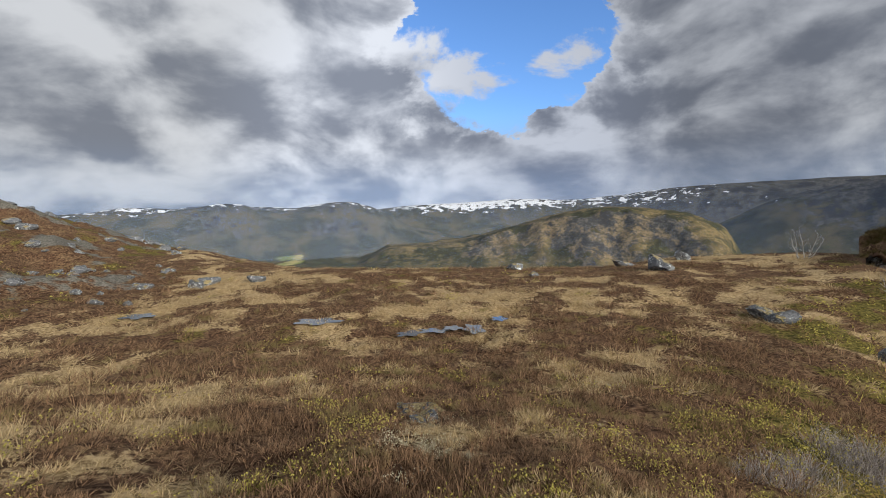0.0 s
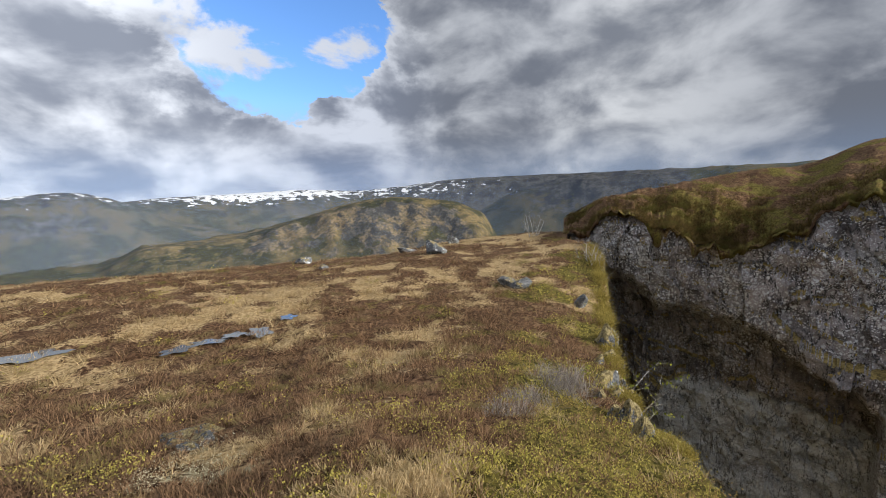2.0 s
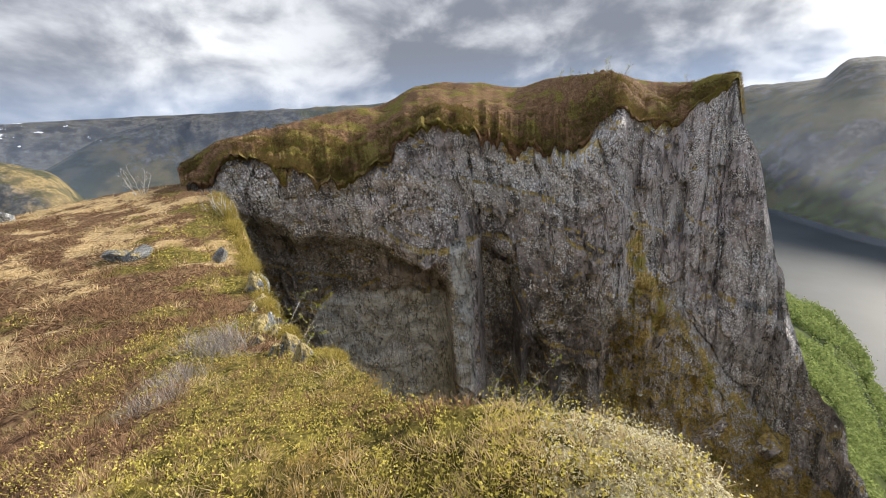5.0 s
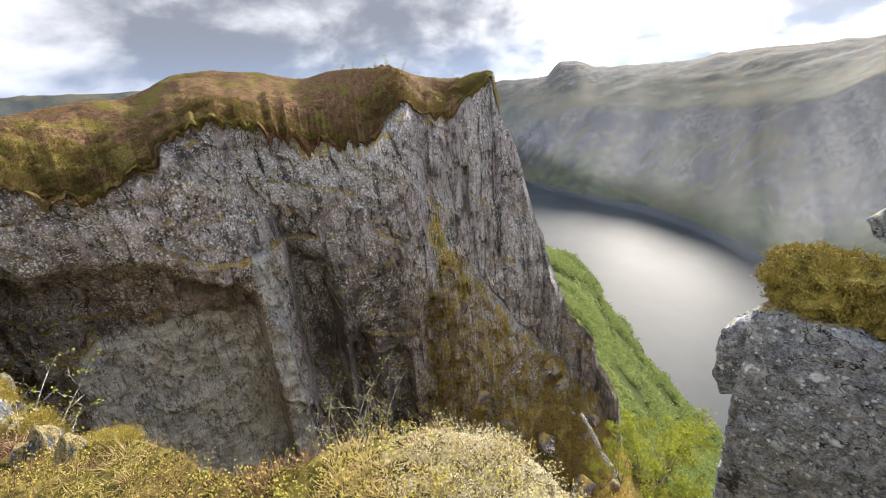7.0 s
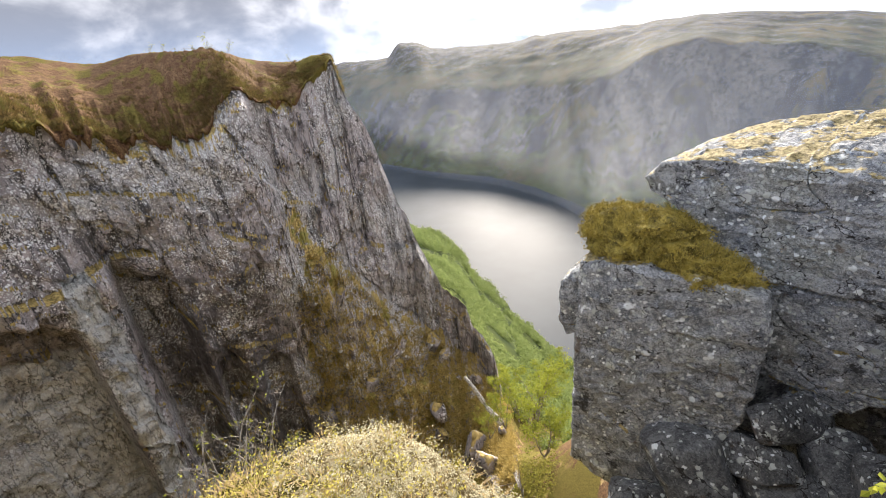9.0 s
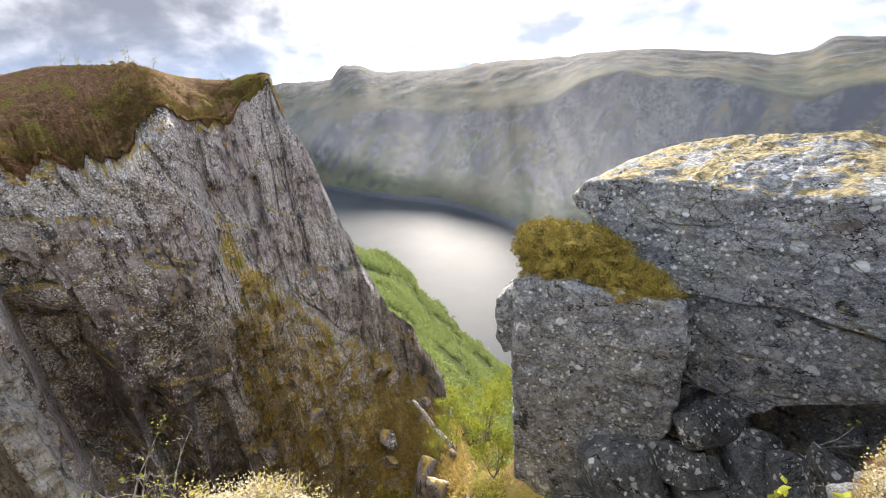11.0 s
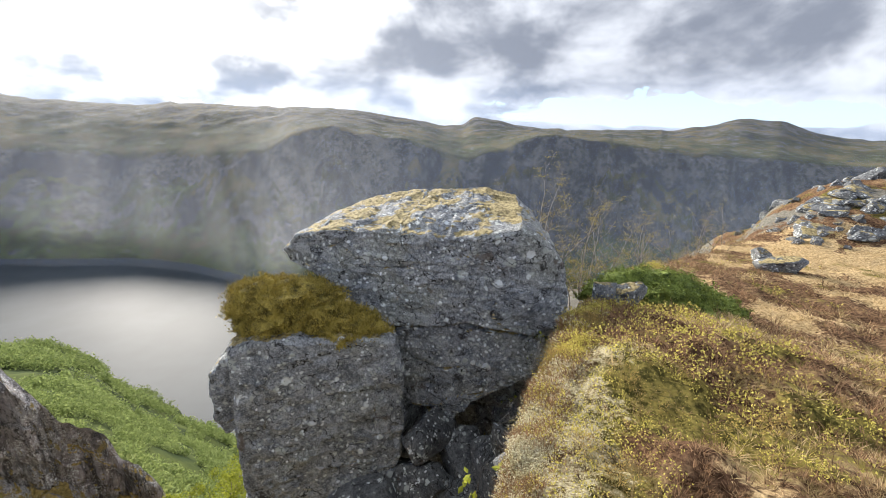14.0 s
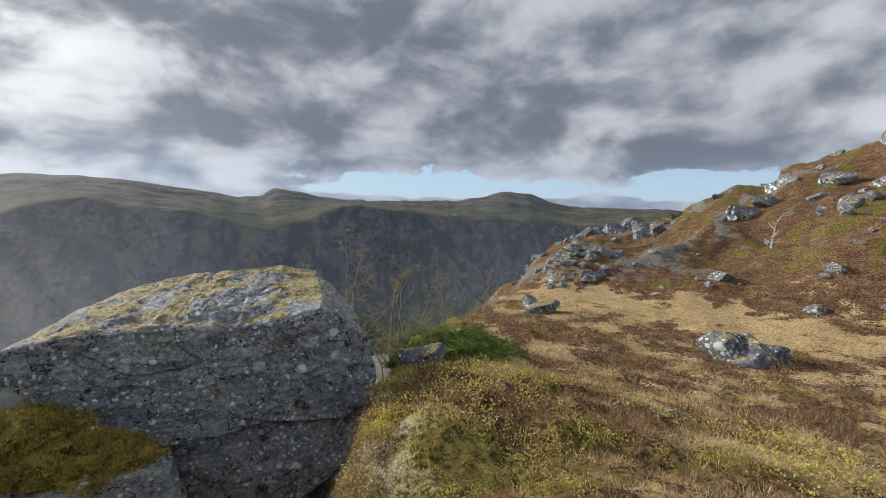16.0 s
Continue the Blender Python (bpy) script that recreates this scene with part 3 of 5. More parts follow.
def grey_rock(moss_from, pale):
    def build(n, p):
        big, mid, fine = n.noise(p, 0.7, 5, dist=0.4), n.noise(p, 3.0, 8, 0.66, dist=0.4), n.noise(p, 14.0, 9, 0.75)
        grain = n.noise(p, 45.0, 4, 0.75)
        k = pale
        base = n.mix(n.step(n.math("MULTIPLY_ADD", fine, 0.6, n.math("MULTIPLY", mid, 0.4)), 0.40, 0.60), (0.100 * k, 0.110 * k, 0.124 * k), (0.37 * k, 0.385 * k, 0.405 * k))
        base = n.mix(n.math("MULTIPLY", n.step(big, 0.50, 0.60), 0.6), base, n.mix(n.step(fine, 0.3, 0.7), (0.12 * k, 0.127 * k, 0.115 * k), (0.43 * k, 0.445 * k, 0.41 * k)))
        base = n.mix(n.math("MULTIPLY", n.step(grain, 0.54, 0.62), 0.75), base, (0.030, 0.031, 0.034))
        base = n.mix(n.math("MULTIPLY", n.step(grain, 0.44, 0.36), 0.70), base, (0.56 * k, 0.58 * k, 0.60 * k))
        # white and grey-green crusts of lichen, in round spots of two sizes
        wob = n.add("ShaderNodeTexNoise", {"Vector": p, "Scale": 9.0, "Detail": 5.0, "Roughness": 0.65}).outputs["Color"]
        warped = n.vec("ADD", p, n.vec("MULTIPLY", wob, (0.11, 0.11, 0.11)))
        crowd = n.step(n.noise(p, 0.8, 5, 0.65), 0.36, 0.66, 0.0, 0.5)
        for size, rare, reach in ((3.4, 1.06, 0.34), (6.5, 0.93, 0.40), (13.0, 0.86, 0.42)):
            v = n.add("ShaderNodeTexVoronoi", {"Vector": warped, "Scale": size}, feature="F1")
            pick = n.add("ShaderNodeSeparateColor", {0: v.outputs["Color"]})
            spot = n.math("MULTIPLY", n.step(v.outputs["Distance"], reach, reach * 0.72), n.step(n.math("ADD", pick.outputs[1], crowd), rare, rare + 0.04))
            base = n.mix(n.math("MULTIPLY", spot, 0.9), base, n.mix(n.step(pick.outputs[2], 0.4, 0.7), (0.46, 0.49, 0.47), (0.76, 0.80, 0.82)))
        black = n.math("MULTIPLY", n.step(n.noise(p, 1.0, 7, 0.65), 0.615, 0.635), n.step(fine, 0.66, 0.5))
        base = n.mix(n.math("MULTIPLY", black, 0.9), base, (0.022, 0.020, 0.020))
        base = n.mix(n.math("MULTIPLY", n.step(n.noise(p, 1.4, 7, 0.7), 0.61, 0.66), 0.7), base, (0.10, 0.070, 0.050))
        line = n.math("ABSOLUTE", n.math("SUBTRACT", n.noise(n.vec("MULTIPLY", p, (1.0, 1.0, 1.5)), 0.8, 5, 0.55), 0.5))
        base = n.mix(n.step(line, 0.005, 0.0015), base, (0.018, 0.017, 0.017))
        up = n.add("ShaderNodeSeparateXYZ", {0: n.add("ShaderNodeNewGeometry").outputs["Normal"]}).outputs[2]
        moss = n.step(n.math("ADD", up, n.math("MULTIPLY", n.math("SUBTRACT", n.noise(p, 1.5, 7, 0.62), 0.5), 2.0)), moss_from, moss_from + 0.08)
        base = n.mix(moss, base, n.mix(n.step(fine, 0.36, 0.62), (0.10, 0.075, 0.030), (0.50, 0.41, 0.20)))
        h = n.math("ADD", n.math("ADD", n.math("MULTIPLY", mid, 0.5), n.math("MULTIPLY", fine, 0.5)), n.math("MULTIPLY", moss, 0.35))
        return base, 0.85, h, (1.0, 0.11)
    return build


def still_water(n, p):
    wave = n.noise(n.vec("MULTIPLY", p, (1.0, 2.2, 1.0)), 0.06, 5, 0.6)
    return n.mix(n.step(n.noise(p, 0.004, 4), 0.35, 0.65), (0.020, 0.030, 0.042), (0.034, 0.046, 0.060)), 0.62, wave, (0.05, 0.3)


HEATH, CLIFF, BOULDER, WATER = material("heath", heath, 0.04), material("cliff_rock", cliff_rock), material("boulder_rock", grey_rock(0.84, 1.08)), material("water", still_water, 0.17)

FIELD_ROCK = material("field_rock", grey_rock(0.84, 0.62))
BRINK_ROCK = material("brink_rock", grey_rock(0.22, 0.68))
# darker copy of the grey rock: the pit's shade is put into its colour
PIT_SHADE_ROCK = material("pit_shade_rock", grey_rock(2.4, 0.48))
POOL = material("pool_water", lambda n, p: ((0.10, 0.115, 0.13), 0.03, n.noise(p, 3.0, 3), (0.03, 0.01)), 1.0)


# ---- mesh helpers ----
def grid_mesh(name, verts, rows, cols, close=False):
    """A mesh of rows x cols points (row by row); close joins the last column to the first."""
    i = np.arange(rows - 1)[:, None]
    j = np.arange(cols if close else cols - 1)[None, :]
    k = (j + 1) % cols
    quads = np.stack(np.broadcast_arrays(i * cols + j, i * cols + k, (i + 1) * cols + k, (i + 1) * cols + j), -1).reshape(-1, 4)
    return poly_mesh(name, verts, quads)


def poly_mesh(name, verts, quads):
    me = bpy.data.meshes.new(name)
    n = quads.shape[1]
    me.vertices.add(len(verts))
    me.vertices.foreach_set("co", np.asarray(verts, np.float32).ravel())
    me.loops.add(quads.size)
    me.loops.foreach_set("vertex_index", quads.astype(np.int32).ravel())
    me.polygons.add(len(quads))
    me.polygons.foreach_set("loop_start", np.arange(len(quads), dtype=np.int32) * n)
    me.polygons.foreach_set("use_smooth", np.ones(len(quads), bool))
    me.update(calc_edges=True)
    me.validate()
    return me


def attribute(me, name, values):
    a = me.attributes.new(name, "FLOAT", "POINT")
    a.data.foreach_set("value", np.asarray(values, np.float32).ravel())


def part(name, me, mat, parent=None, label=""):
    if isinstance(me, bmesh.types.BMesh):
        bm, me = me, bpy.data.meshes.new(name)
        bm.to_mesh(me)
        bm.free()
    me.materials.clear()
    me.materials.append(mat)
    ob = new(name, me)
    ob.parent = parent
    return tagged(ob, label) if label else ob


# ---- ground ----
def cover(a, x, y, R):
    """What grows where: straw grass, green bilberry and moss, pale lichen, bare stone (0 to 1)."""
    a0 = a
    bands, patch = fbm(x / 6, y / 6, 5, 3, 101), fbm(x / 2.0, y / 2.0, 6, 4, 106, gain=0.65)
    a = a + 16 * fbm(x / 3.5, y / 3.5, 9, 3, 107) * (R < 60) * (np.abs(a - 43) < 25)
    hill = (a > 206) * ease(R, 27, 34) + (a < -34) * ease(R, 18, 30)
    straw = np.exp(-((a + 27) / 7) ** 2 - ((R - 24 - 0.25 * (a + 27)) / 4) ** 2) * 0.8
    straw = straw + np.exp(-((a - 22) / 16) ** 2 - ((R - 19) / 4) ** 2) * 0.40 + np.exp(-((a + 46) / 14) ** 2 - ((R - 8) / 7) ** 2) * 0.30
    straw = straw + 0.95 * ease(a, 205, 212) * np.exp(-((R - 25 + 0.10 * (a - 220)) / 2.6) ** 2) + 0.12 * (R < 16) * ease(a, 205, 225) + 0.40 * bands + 0.80 * patch + 0.75 * fbm(x / 0.8, y / 0.8, 2, 3, 145) * (R < 60) + 0.20 + 0.08 * (a < 12) * (R < 22) + 0.06 * (a > 10) * (a < 120) - 0.95 * hill - 0.75 * (a > 45) * (a < 114) * (R > 22)
    green = 0.48 * ease(a, 34, 52) * (1 - ease(R, 24, 40)) * (a < 120) + 0.26 * (1 - ease(R, 2, 7)) * (a > -25) * (a < 130) + 0.34 * ease(a, 28, 48) * (1 - ease(a, 92, 110)) * (1 - ease(R, 4, 8)) + 0.36 * (1 - 0.25 * ease(a, 76, 88)) * ease(a, 45, 60) * (a < 114) * (R > 22)
    green = green + 1.0 * fbm(x / 1.3, y / 1.3, 8, 4, 108, gain=0.6) + 0.62 * ease(a, 186, 194) * (1 - ease(a, 218, 244)) * (1 - ease(R, 5, 14))
    green = green + 0.20 * hill + 0.32 * hill * ease(fbm(x / 3, y / 3, 2, 4, 102), 0.0, 0.4)
    lichen = (0.66 - 0.04 * ease(a, 150, 180)) * ease(a, 72, 92) * (1 - ease(a, 192, 206)) * (1 - ease(R, 3.5, 8)) + 0.7 * patch * (R < 9) + 0.22 * ease(a, 92, 100) * (1 - ease(a, 150, 170)) * (R < 3) + 0.3 * np.exp(-((a + 3) / 8) ** 2 - ((R - 3.6) / 1.5) ** 2)
    stone = 0.8 * (R < 95) * ease(fbm(x / 7, y / 7, 2, 5, 73, ridged=True, gain=0.55) + 0.9 * fbm(x / 2, y / 2, 4, 4, 104), 0.3, 0.75) * hill
    green = green + 0.7 * (a > 108) * (a < 150) * (R > 6)
    stone = stone + 1.0 * (a > 160) * (a < 196) * (R > rim_r(a) + 0.7) * (R < 30)
    brink = (a0 > 46) & (a0 < 64) & (R > rim_r(a0) + 0.02 * R)
    stone, straw, green = np.where(brink & (R < 30), 0.30, stone), np.where(brink & (R < 30), 0.42 + 0.5 * patch, straw), np.where(brink & (R < 30), 0.50 - 0.5 * patch, green)
    side = (a0 > 70) & (a0 < 205) & (R > rim_r(a0) + 0.25)
    lichen = np.where(side, 0, lichen)
    stone = np.where(side & (R < 60) & (a > 160), np.where((a0 > 181) & (R < rim_r(a0) + 1.2), 0.30, 0.75), stone)
    lichen = np.where((a0 > 180) & (a0 < 196) & (R > rim_r(a0) - 0.9) & (R < rim_r(a0) + 1.0), 0.40 + 0.6 * patch, lichen)
    return np.clip(straw, 0, 1), np.clip(green, 0, 1), np.clip(lichen, 0, 1), np.clip(stone, 0, 1)


def dress(me, a, x, y, R, z, steep):
    straw, green, lichen, stone = cover(a, x, y, R)
    far = ease(R, 70, 200)
    wood = far * (0.10 * ease(a, 108, 114) * ease(R, 1400, 1700) + 0.08 * ease(a, 108, 114) * (1 - ease(z, -300, -60)) * ease(R, 900, 1200) + 0.85 * ease(a, 111, 116) * (1 - ease(R, 900, 1500)) + 0.30 + 0.10 * ease(a, 111, 125) * (1 - ease(z, -320, -60)))
    stone = stone * (1 - far) + far * (0.34 * ease(a, 106, 114) * ease(R, 1000, 1300) + 0.80 * ease(steep, 0.45, 1.3) * (1 - 0.45 * ease(a, 108, 116)) + (0.30 - 0.08 * ease(a, 106, 116)) * ease(z, -60, 80))
    stone = stone + 0.55 * (a > 2) * (a < 36.5) * (R > 1600) * (R < 2140) * ease(z, -260, -180) * (1 - ease(z, -50, -15)) * ease(fbm(x / 160, y / 160, 5, 4, 109), -0.4, 0.3)
    stone = stone + 0.35 * far * (a < 60) * (R > 2500) * ease(z, -240, -80)
    snow = ease(z, -120, 70) * far * ease(R, 2900, 3300) * ((1 - ease(a, 20, 50)) * 0.66 + 0.32 * np.exp(-((a - 4) / 7) ** 2) * ease(R, 3700, 4100))
    field = 0.95 * (z < -262) * (a < 3) * (a > -30) * (R > 1400) * (R < 2900) * ease(fbm(x / 220, y / 500, 6, 3, 105), -0.22, 0.05)
    warm = (a > -8) * (a < 37.5) * ease(R, 1550, 1750) * (1 - ease(R, 2300, 2500)) * ease(z, -280, -200)
    for k, v in (("straw", straw), ("green", green), ("lichen", lichen), ("far", far), ("wood", wood), ("stone", stone), ("snow", snow), ("field", field), ("warm", warm)):
        attribute(me, k, v)
    me.materials.append(HEATH)


GRID = {}


def make_ground():
    az = np.concatenate([np.arange(-64, 46, 0.45), np.arange(46, 66, 0.16), np.arange(66, 180, 0.45), np.arange(180, 198, 0.2), np.arange(198, 258, 0.4), np.arange(258, 296, 2.0)])
    r = np.concatenate([[0.05], np.exp(np.arange(np.log(0.5), np.log(64), 0.0135)), np.exp(np.arange(np.log(64), np.log(1500), 0.02)), np.exp(np.arange(np.log(1500), np.log(2300), 0.008)), np.exp(np.arange(np.log(2300), np.log(4900), 0.014))])
    R, A = np.meshgrid(r, az, indexing="ij")
    wrap = np.where(A > 270, A - 360, A).ravel()
    z = land(wrap, R.ravel())
    rad = np.radians(A.ravel())
    x, y, R = R.ravel() * np.sin(rad), R.ravel() * np.cos(rad), R.ravel()
    me = grid_mesh("ground", np.stack([x, y, z], 1), len(r), len(az), close=True)
    GRID["az"], GRID["r"], GRID["z"] = az, r, z.reshape(len(r), -1)
    steep = np.abs(np.gradient(z.reshape(len(r), -1), axis=0) / np.gradient(r)[:, None]).ravel()
    dress(me, wrap, x, y, R, z, steep)
    return tagged(new("ground", me), "brown heather moor falling away to a fjord valley", "ground", kind="structure")


make_ground()


def make_turf():
    """The grown-over rim of the far wall, with a drooping lip."""
    az = np.arange(45.5, 113.05, 0.12)
    q = np.concatenate([np.linspace(-1.2, 0, 9), np.linspace(0.1, 9.0, 60)])
    Q, A = np.meshgrid(q, az, indexing="ij")
    Q, A = Q.ravel(), A.ravel()
    lip = 0.40 + 0.8 * fbm(A / 1.1, 0, 0, 4, 121)
    R = wall_r(A) + np.maximum(Q, 0) - 0.35 - 0.9 * fbm(A / 0.9, 0, 0, 4, 122, gain=0.6) - 0.35 * np.sin(np.clip(-Q / 1.2, 0, 1) * np.pi)
    z = land(A, np.maximum(R, wall_r(A)), turf=True)
    z = z + 0.15 - lip * np.clip(-Q / 1.2, 0, 1) ** 1.5 * (1 + 0.7 * ease(fbm(A / 3, 1, 0, 2, 123), 0.1, 0.6)) + 0.06 * np.sin(np.pi * np.clip((9 - Q) / 9, 0, 1))
    z = z - 0.5 * ease(Q, 7.5, 9)
    x, y = R * np.sin(np.radians(A)), R * np.cos(np.radians(A))
    z = z + 0.12 * fbm(x / 0.5, y / 0.5, 0, 3, 124) + 0.28 * fbm(x / 1.7, y / 1.7, 3, 3, 146)
    me = grid_mesh("turf_bank", np.stack([x, y, z], 1), len(q), len(az))
    dress(me, A, x, y, R, z, 0 * z)
    return tagged(new("turf_bank", me), "olive and russet turf drooping over the rock rim", "turf", kind="structure")


make_turf()


def make_lake():
    bm = bmesh.new()
    bmesh.ops.create_grid(bm, x_segments=20, y_segments=20, size=2600)
    ob = part("lake", bm, WATER)
    ob.matrix_world = pose(1500, -1700, LAKE_Z)
    tagged(ob, "still grey-blue fjord water between steep slopes", "water", kind="structure")
    bm = bmesh.new()
    bmesh.ops.create_circle(bm, cap_ends=True, segments=24, radius=1.0)
    ob = part("lake", bm, WATER)
    ob.matrix_world = pose(-290, 2130, -283) @ Matrix.Diagonal((40, 90, 1, 1))
    tagged(ob, "small dark blue lake on the valley floor", "water", kind="structure")


make_lake()


def make_wall():
    az = np.concatenate([np.arange(46, 113, 0.10), np.arange(113, 139, 0.13)])
    v = np.linspace(0, 1, 400)
    V, A = np.meshgrid(v, az, indexing="ij")
    V, A = V.ravel(), A.ravel()
    zt, zb = wall_top(A) + 0.1, np.minimum(floor_z(A) - 3, wall_top(A) - 1)
    z = zb + (zt - zb) * V
    r = wall_r(A)
    x, y = r * np.sin(np.radians(A)), r * np.cos(np.radians(A))
    deep = zt - z
    el = np.degrees(np.arctan2(z - EYE, r))
    lean = -0.10 * deep * ease(A, 98, 112) - 0.03 * deep
    # bulges, blocks, grain; upright columns in the part beyond the corner
    cols = ease(A, 101.5, 104)
    warp = 1.2 * fbm(x / 5, y / 5, z / 5, 3, 110)
    push = 2.0 * fbm(x / 8, y / 8, z / 12, 3, 111)
    push = push + 0.85 * fbm((x + warp) / 3.0, (y + warp) / 3.0, z / 4, 5, 112, ridged=True, gain=0.55)
    s = np.cumsum(np.r_[0, np.hypot(np.diff(x[:len(az)]), np.diff(y[:len(az)]))])
    S = np.tile(s, len(v))
    tilt = S + 0.16 * (1 - 0.8 * cols) * z + 0.9 * fbm(x / 3, y / 3, z / 3, 3, 115)
    for size, amp, seed in ((3.3, 0.50, 114), (1.4, 0.24, 116), (0.55, 0.10, 117)):
        tz = z / (size * (1.3 + 2.2 * cols)) + 0.25 * S / size + 0.8 * fbm(x / 2, y / 2, z / 2, 2, seed)
        push = push + amp * (2 * lattice(np.floor(tilt / size), np.floor(tz), np.floor(tz) * 0, seed) - 1)
    for size, amp, tip, seed in ((6.5, 0.7, 0.42, 131), (2.9, 0.30, 0.35, 132)):
        col = (S + 0.12 * z + 0.7 * warp) / size + 0.8 * fbm(x / 9, y / 9, z / 9, 2, seed)
        row = z / (size * 1.6) + 4 * lattice(np.floor(col), col * 0, col * 0, seed + 5) + 0.3 * col
        pick = lattice(np.floor(col), np.floor(row), col * 0, seed)
        push = push + amp * (2 * pick - 1) + tip * size * 0.5 * ((col % 1) - 0.5) * (lattice(np.floor(col), np.floor(row), col * 0, seed + 9) - 0.25) + 0.3 * size * ((row % 1) - 0.5) * (pick - 0.3)
    body = curve(A, 46, 0, 54, -0.5, 60, -0.9, 64, -0.7, 68, 0.2, 73, 0.7, 76, 0.6, 81, 0.3, 88, 0.6, 93, 1.3, 97, 1.4, 101.2, 1.4, 102.8, -0.4, 108, -0.2, 114, 0, 140, 0)
    steps = (z / 4.5 + 0.1 * S + 1.2 * fbm(x / 6, y / 6, z / 6, 3, 127)) % 1.0
    push = push * 0.85 * (1 - 0.35 * cols) + body * ease(el, -34, -20) + 0.12 * steps
    for size, amp, seed in ((2.6, 0.60, 135), (1.0, 0.26, 136)):
        c = (S + 0.05 * z + 0.9 * warp) / size
        push = push + cols * amp * ((1 - np.abs(2 * (c % 1) - 1)) ** 0.6 - 0.5 + 1.1 * (lattice(np.floor(c), np.floor(z / (size * 5) + 3 * lattice(np.floor(c), c * 0, c * 0, seed + 2)), c * 0, seed) - 0.5))
    push = push + 0.22 * fbm(x / 0.6, y / 0.6, z / 0.8, 4, 113)
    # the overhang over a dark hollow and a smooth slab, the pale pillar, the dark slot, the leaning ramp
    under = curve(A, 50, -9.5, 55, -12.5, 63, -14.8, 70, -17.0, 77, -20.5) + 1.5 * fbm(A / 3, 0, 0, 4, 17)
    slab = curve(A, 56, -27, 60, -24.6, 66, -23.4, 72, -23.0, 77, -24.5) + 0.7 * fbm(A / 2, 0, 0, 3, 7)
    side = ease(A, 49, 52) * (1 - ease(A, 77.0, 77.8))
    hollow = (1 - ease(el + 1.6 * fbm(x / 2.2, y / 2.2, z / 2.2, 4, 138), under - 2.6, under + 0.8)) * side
    smooth = (1 - ease(el, slab - 0.5, slab + 0.3)) * ease(A, 56.5, 57.5) * side
    push = push * (1 - 0.40 * smooth) - 0.25 * smooth + smooth * 0.30 * fbm(x / 1.3, y / 1.3, z / 1.3, 5, 143, ridged=True)
    recess = 1.9 * hollow
    slot = 4.4 * ease(A, 81.8, 82.8) * (1 - ease(A, 86.5, 88.5)) * (1 - ease(el + 0.9 * (A - 84), -21, -15))
    slot = slot + 2.5 * ease(A, 88, 89.5) * (1 - ease(A, 91, 93)) * (1 - ease(el, -33, -28)) + 2.6 * ease(A, 93.5, 94.5) * (1 - ease(A, 97, 98.5)) * (1 - ease(el + 0.8 * np.abs(A - 96), -34, -31))
    slot = slot + 1.6 * ease(A, 107.2, 107.6) * (1 - ease(A, 108.3, 108.8)) * (1 - ease(el, -9.5, -9)) * ease(el, -17, -14)
    post = A + 0.7 * fbm(z / 2.5, S / 6, 0, 4, 139)
    pillar = 0.5 * ease(post, 77.2, 78.4) * (1 - ease(post, 80.2, 81.5)) * (1 - ease(el, -19, -14))
    line = curve(A, 100, -28, 103, -21.5, 106, -19.5, 112, -25, 118, -31, 124, -36, 131, -42, 136, -50) + 1.2 * fbm(A / 2.5, 2, 0, 3, 118)
    foot = curve(A, 100, 38, 110, 34, 120, 29, 132, 24, 139, 20)
    fall = np.clip((line - el) / np.maximum(line + 52, 2), 0, 1) * ease(A, 100, 103.5)
    rib = 0.35 * np.exp(-((A - 99.5 - 0.10 * (el + 10)) / 1.3) ** 2) * ease(el, -34, -20)
    push = push - recess - slot + pillar + rib
    push = push * ease(1 - V, 0, 0.04) * ease(A, 46, 50)
    push = push * (1 - 0.35 * (fall > 0))
    r = r + lean - push
    r2 = r * (1 - fall) + (foot - push * 0.6) * fall
    z = np.where(fall > 0, z + (r2 - r) * slope(el), z)
    r = np.maximum(r2, 9)
    x, y = r * np.sin(np.radians(A)), r * np.cos(np.radians(A))
    crag = 1.7 * fbm(x / 4.2, y / 4.2, z / 5.0, 5, 125, ridged=True, gain=0.55) + 0.5 * (2 * lattice(np.floor(x / 1.6 + 0.3 * z), np.floor(y / 1.6), np.floor(z / 2.2 + 0.2 * x), 126) - 1)
    r = r - crag * ease(fall, 0.0, 0.08)
    x, y = r * np.sin(np.radians(A)), r * np.cos(np.radians(A))
    z = z + 0.15 * fbm(x / 1.5, y / 1.5, z / 1.5, 3, 120)
    me = grid_mesh("cliff", np.stack([x, y, z], 1), len(v), len(az))
    me.flip_normals()
    me.set_sharp_from_angle(angle=radians(32))
    attribute(me, "scoured", np.maximum(smooth, 1.0 * (pillar > 0.22)))
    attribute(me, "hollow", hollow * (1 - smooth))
    attribute(me, "dark_patch", ease(A, 82, 86) * (1 - ease(A, 95, 101)) * (1 - ease(el + 2.5 * fbm(x / 3, y / 3, z / 6, 4, 140), -24, -13)) * (1 - ease(fall, 0, 0.1)))
    tuft = fbm(x / 1.7, y / 1.7, z / 2.8, 5, 137, gain=0.65)
    rim_tuft = ease(A, 81, 85) * (1 - ease(A, 98.5, 101)) * ease(el, -12, -5) * (1.0 + 1.2 * tuft) + ease(A, 102.5, 103.5) * (1 - ease(A, 106, 109)) * ease(el, -6.5, -2.5) * 1.2
    ledge = ease(A, 101.0, 102.5) * (1 - ease(A, 104.5, 106)) * ease(el, -24, -19) * (1 - ease(el, -14, -10)) * (0.9 + tuft)
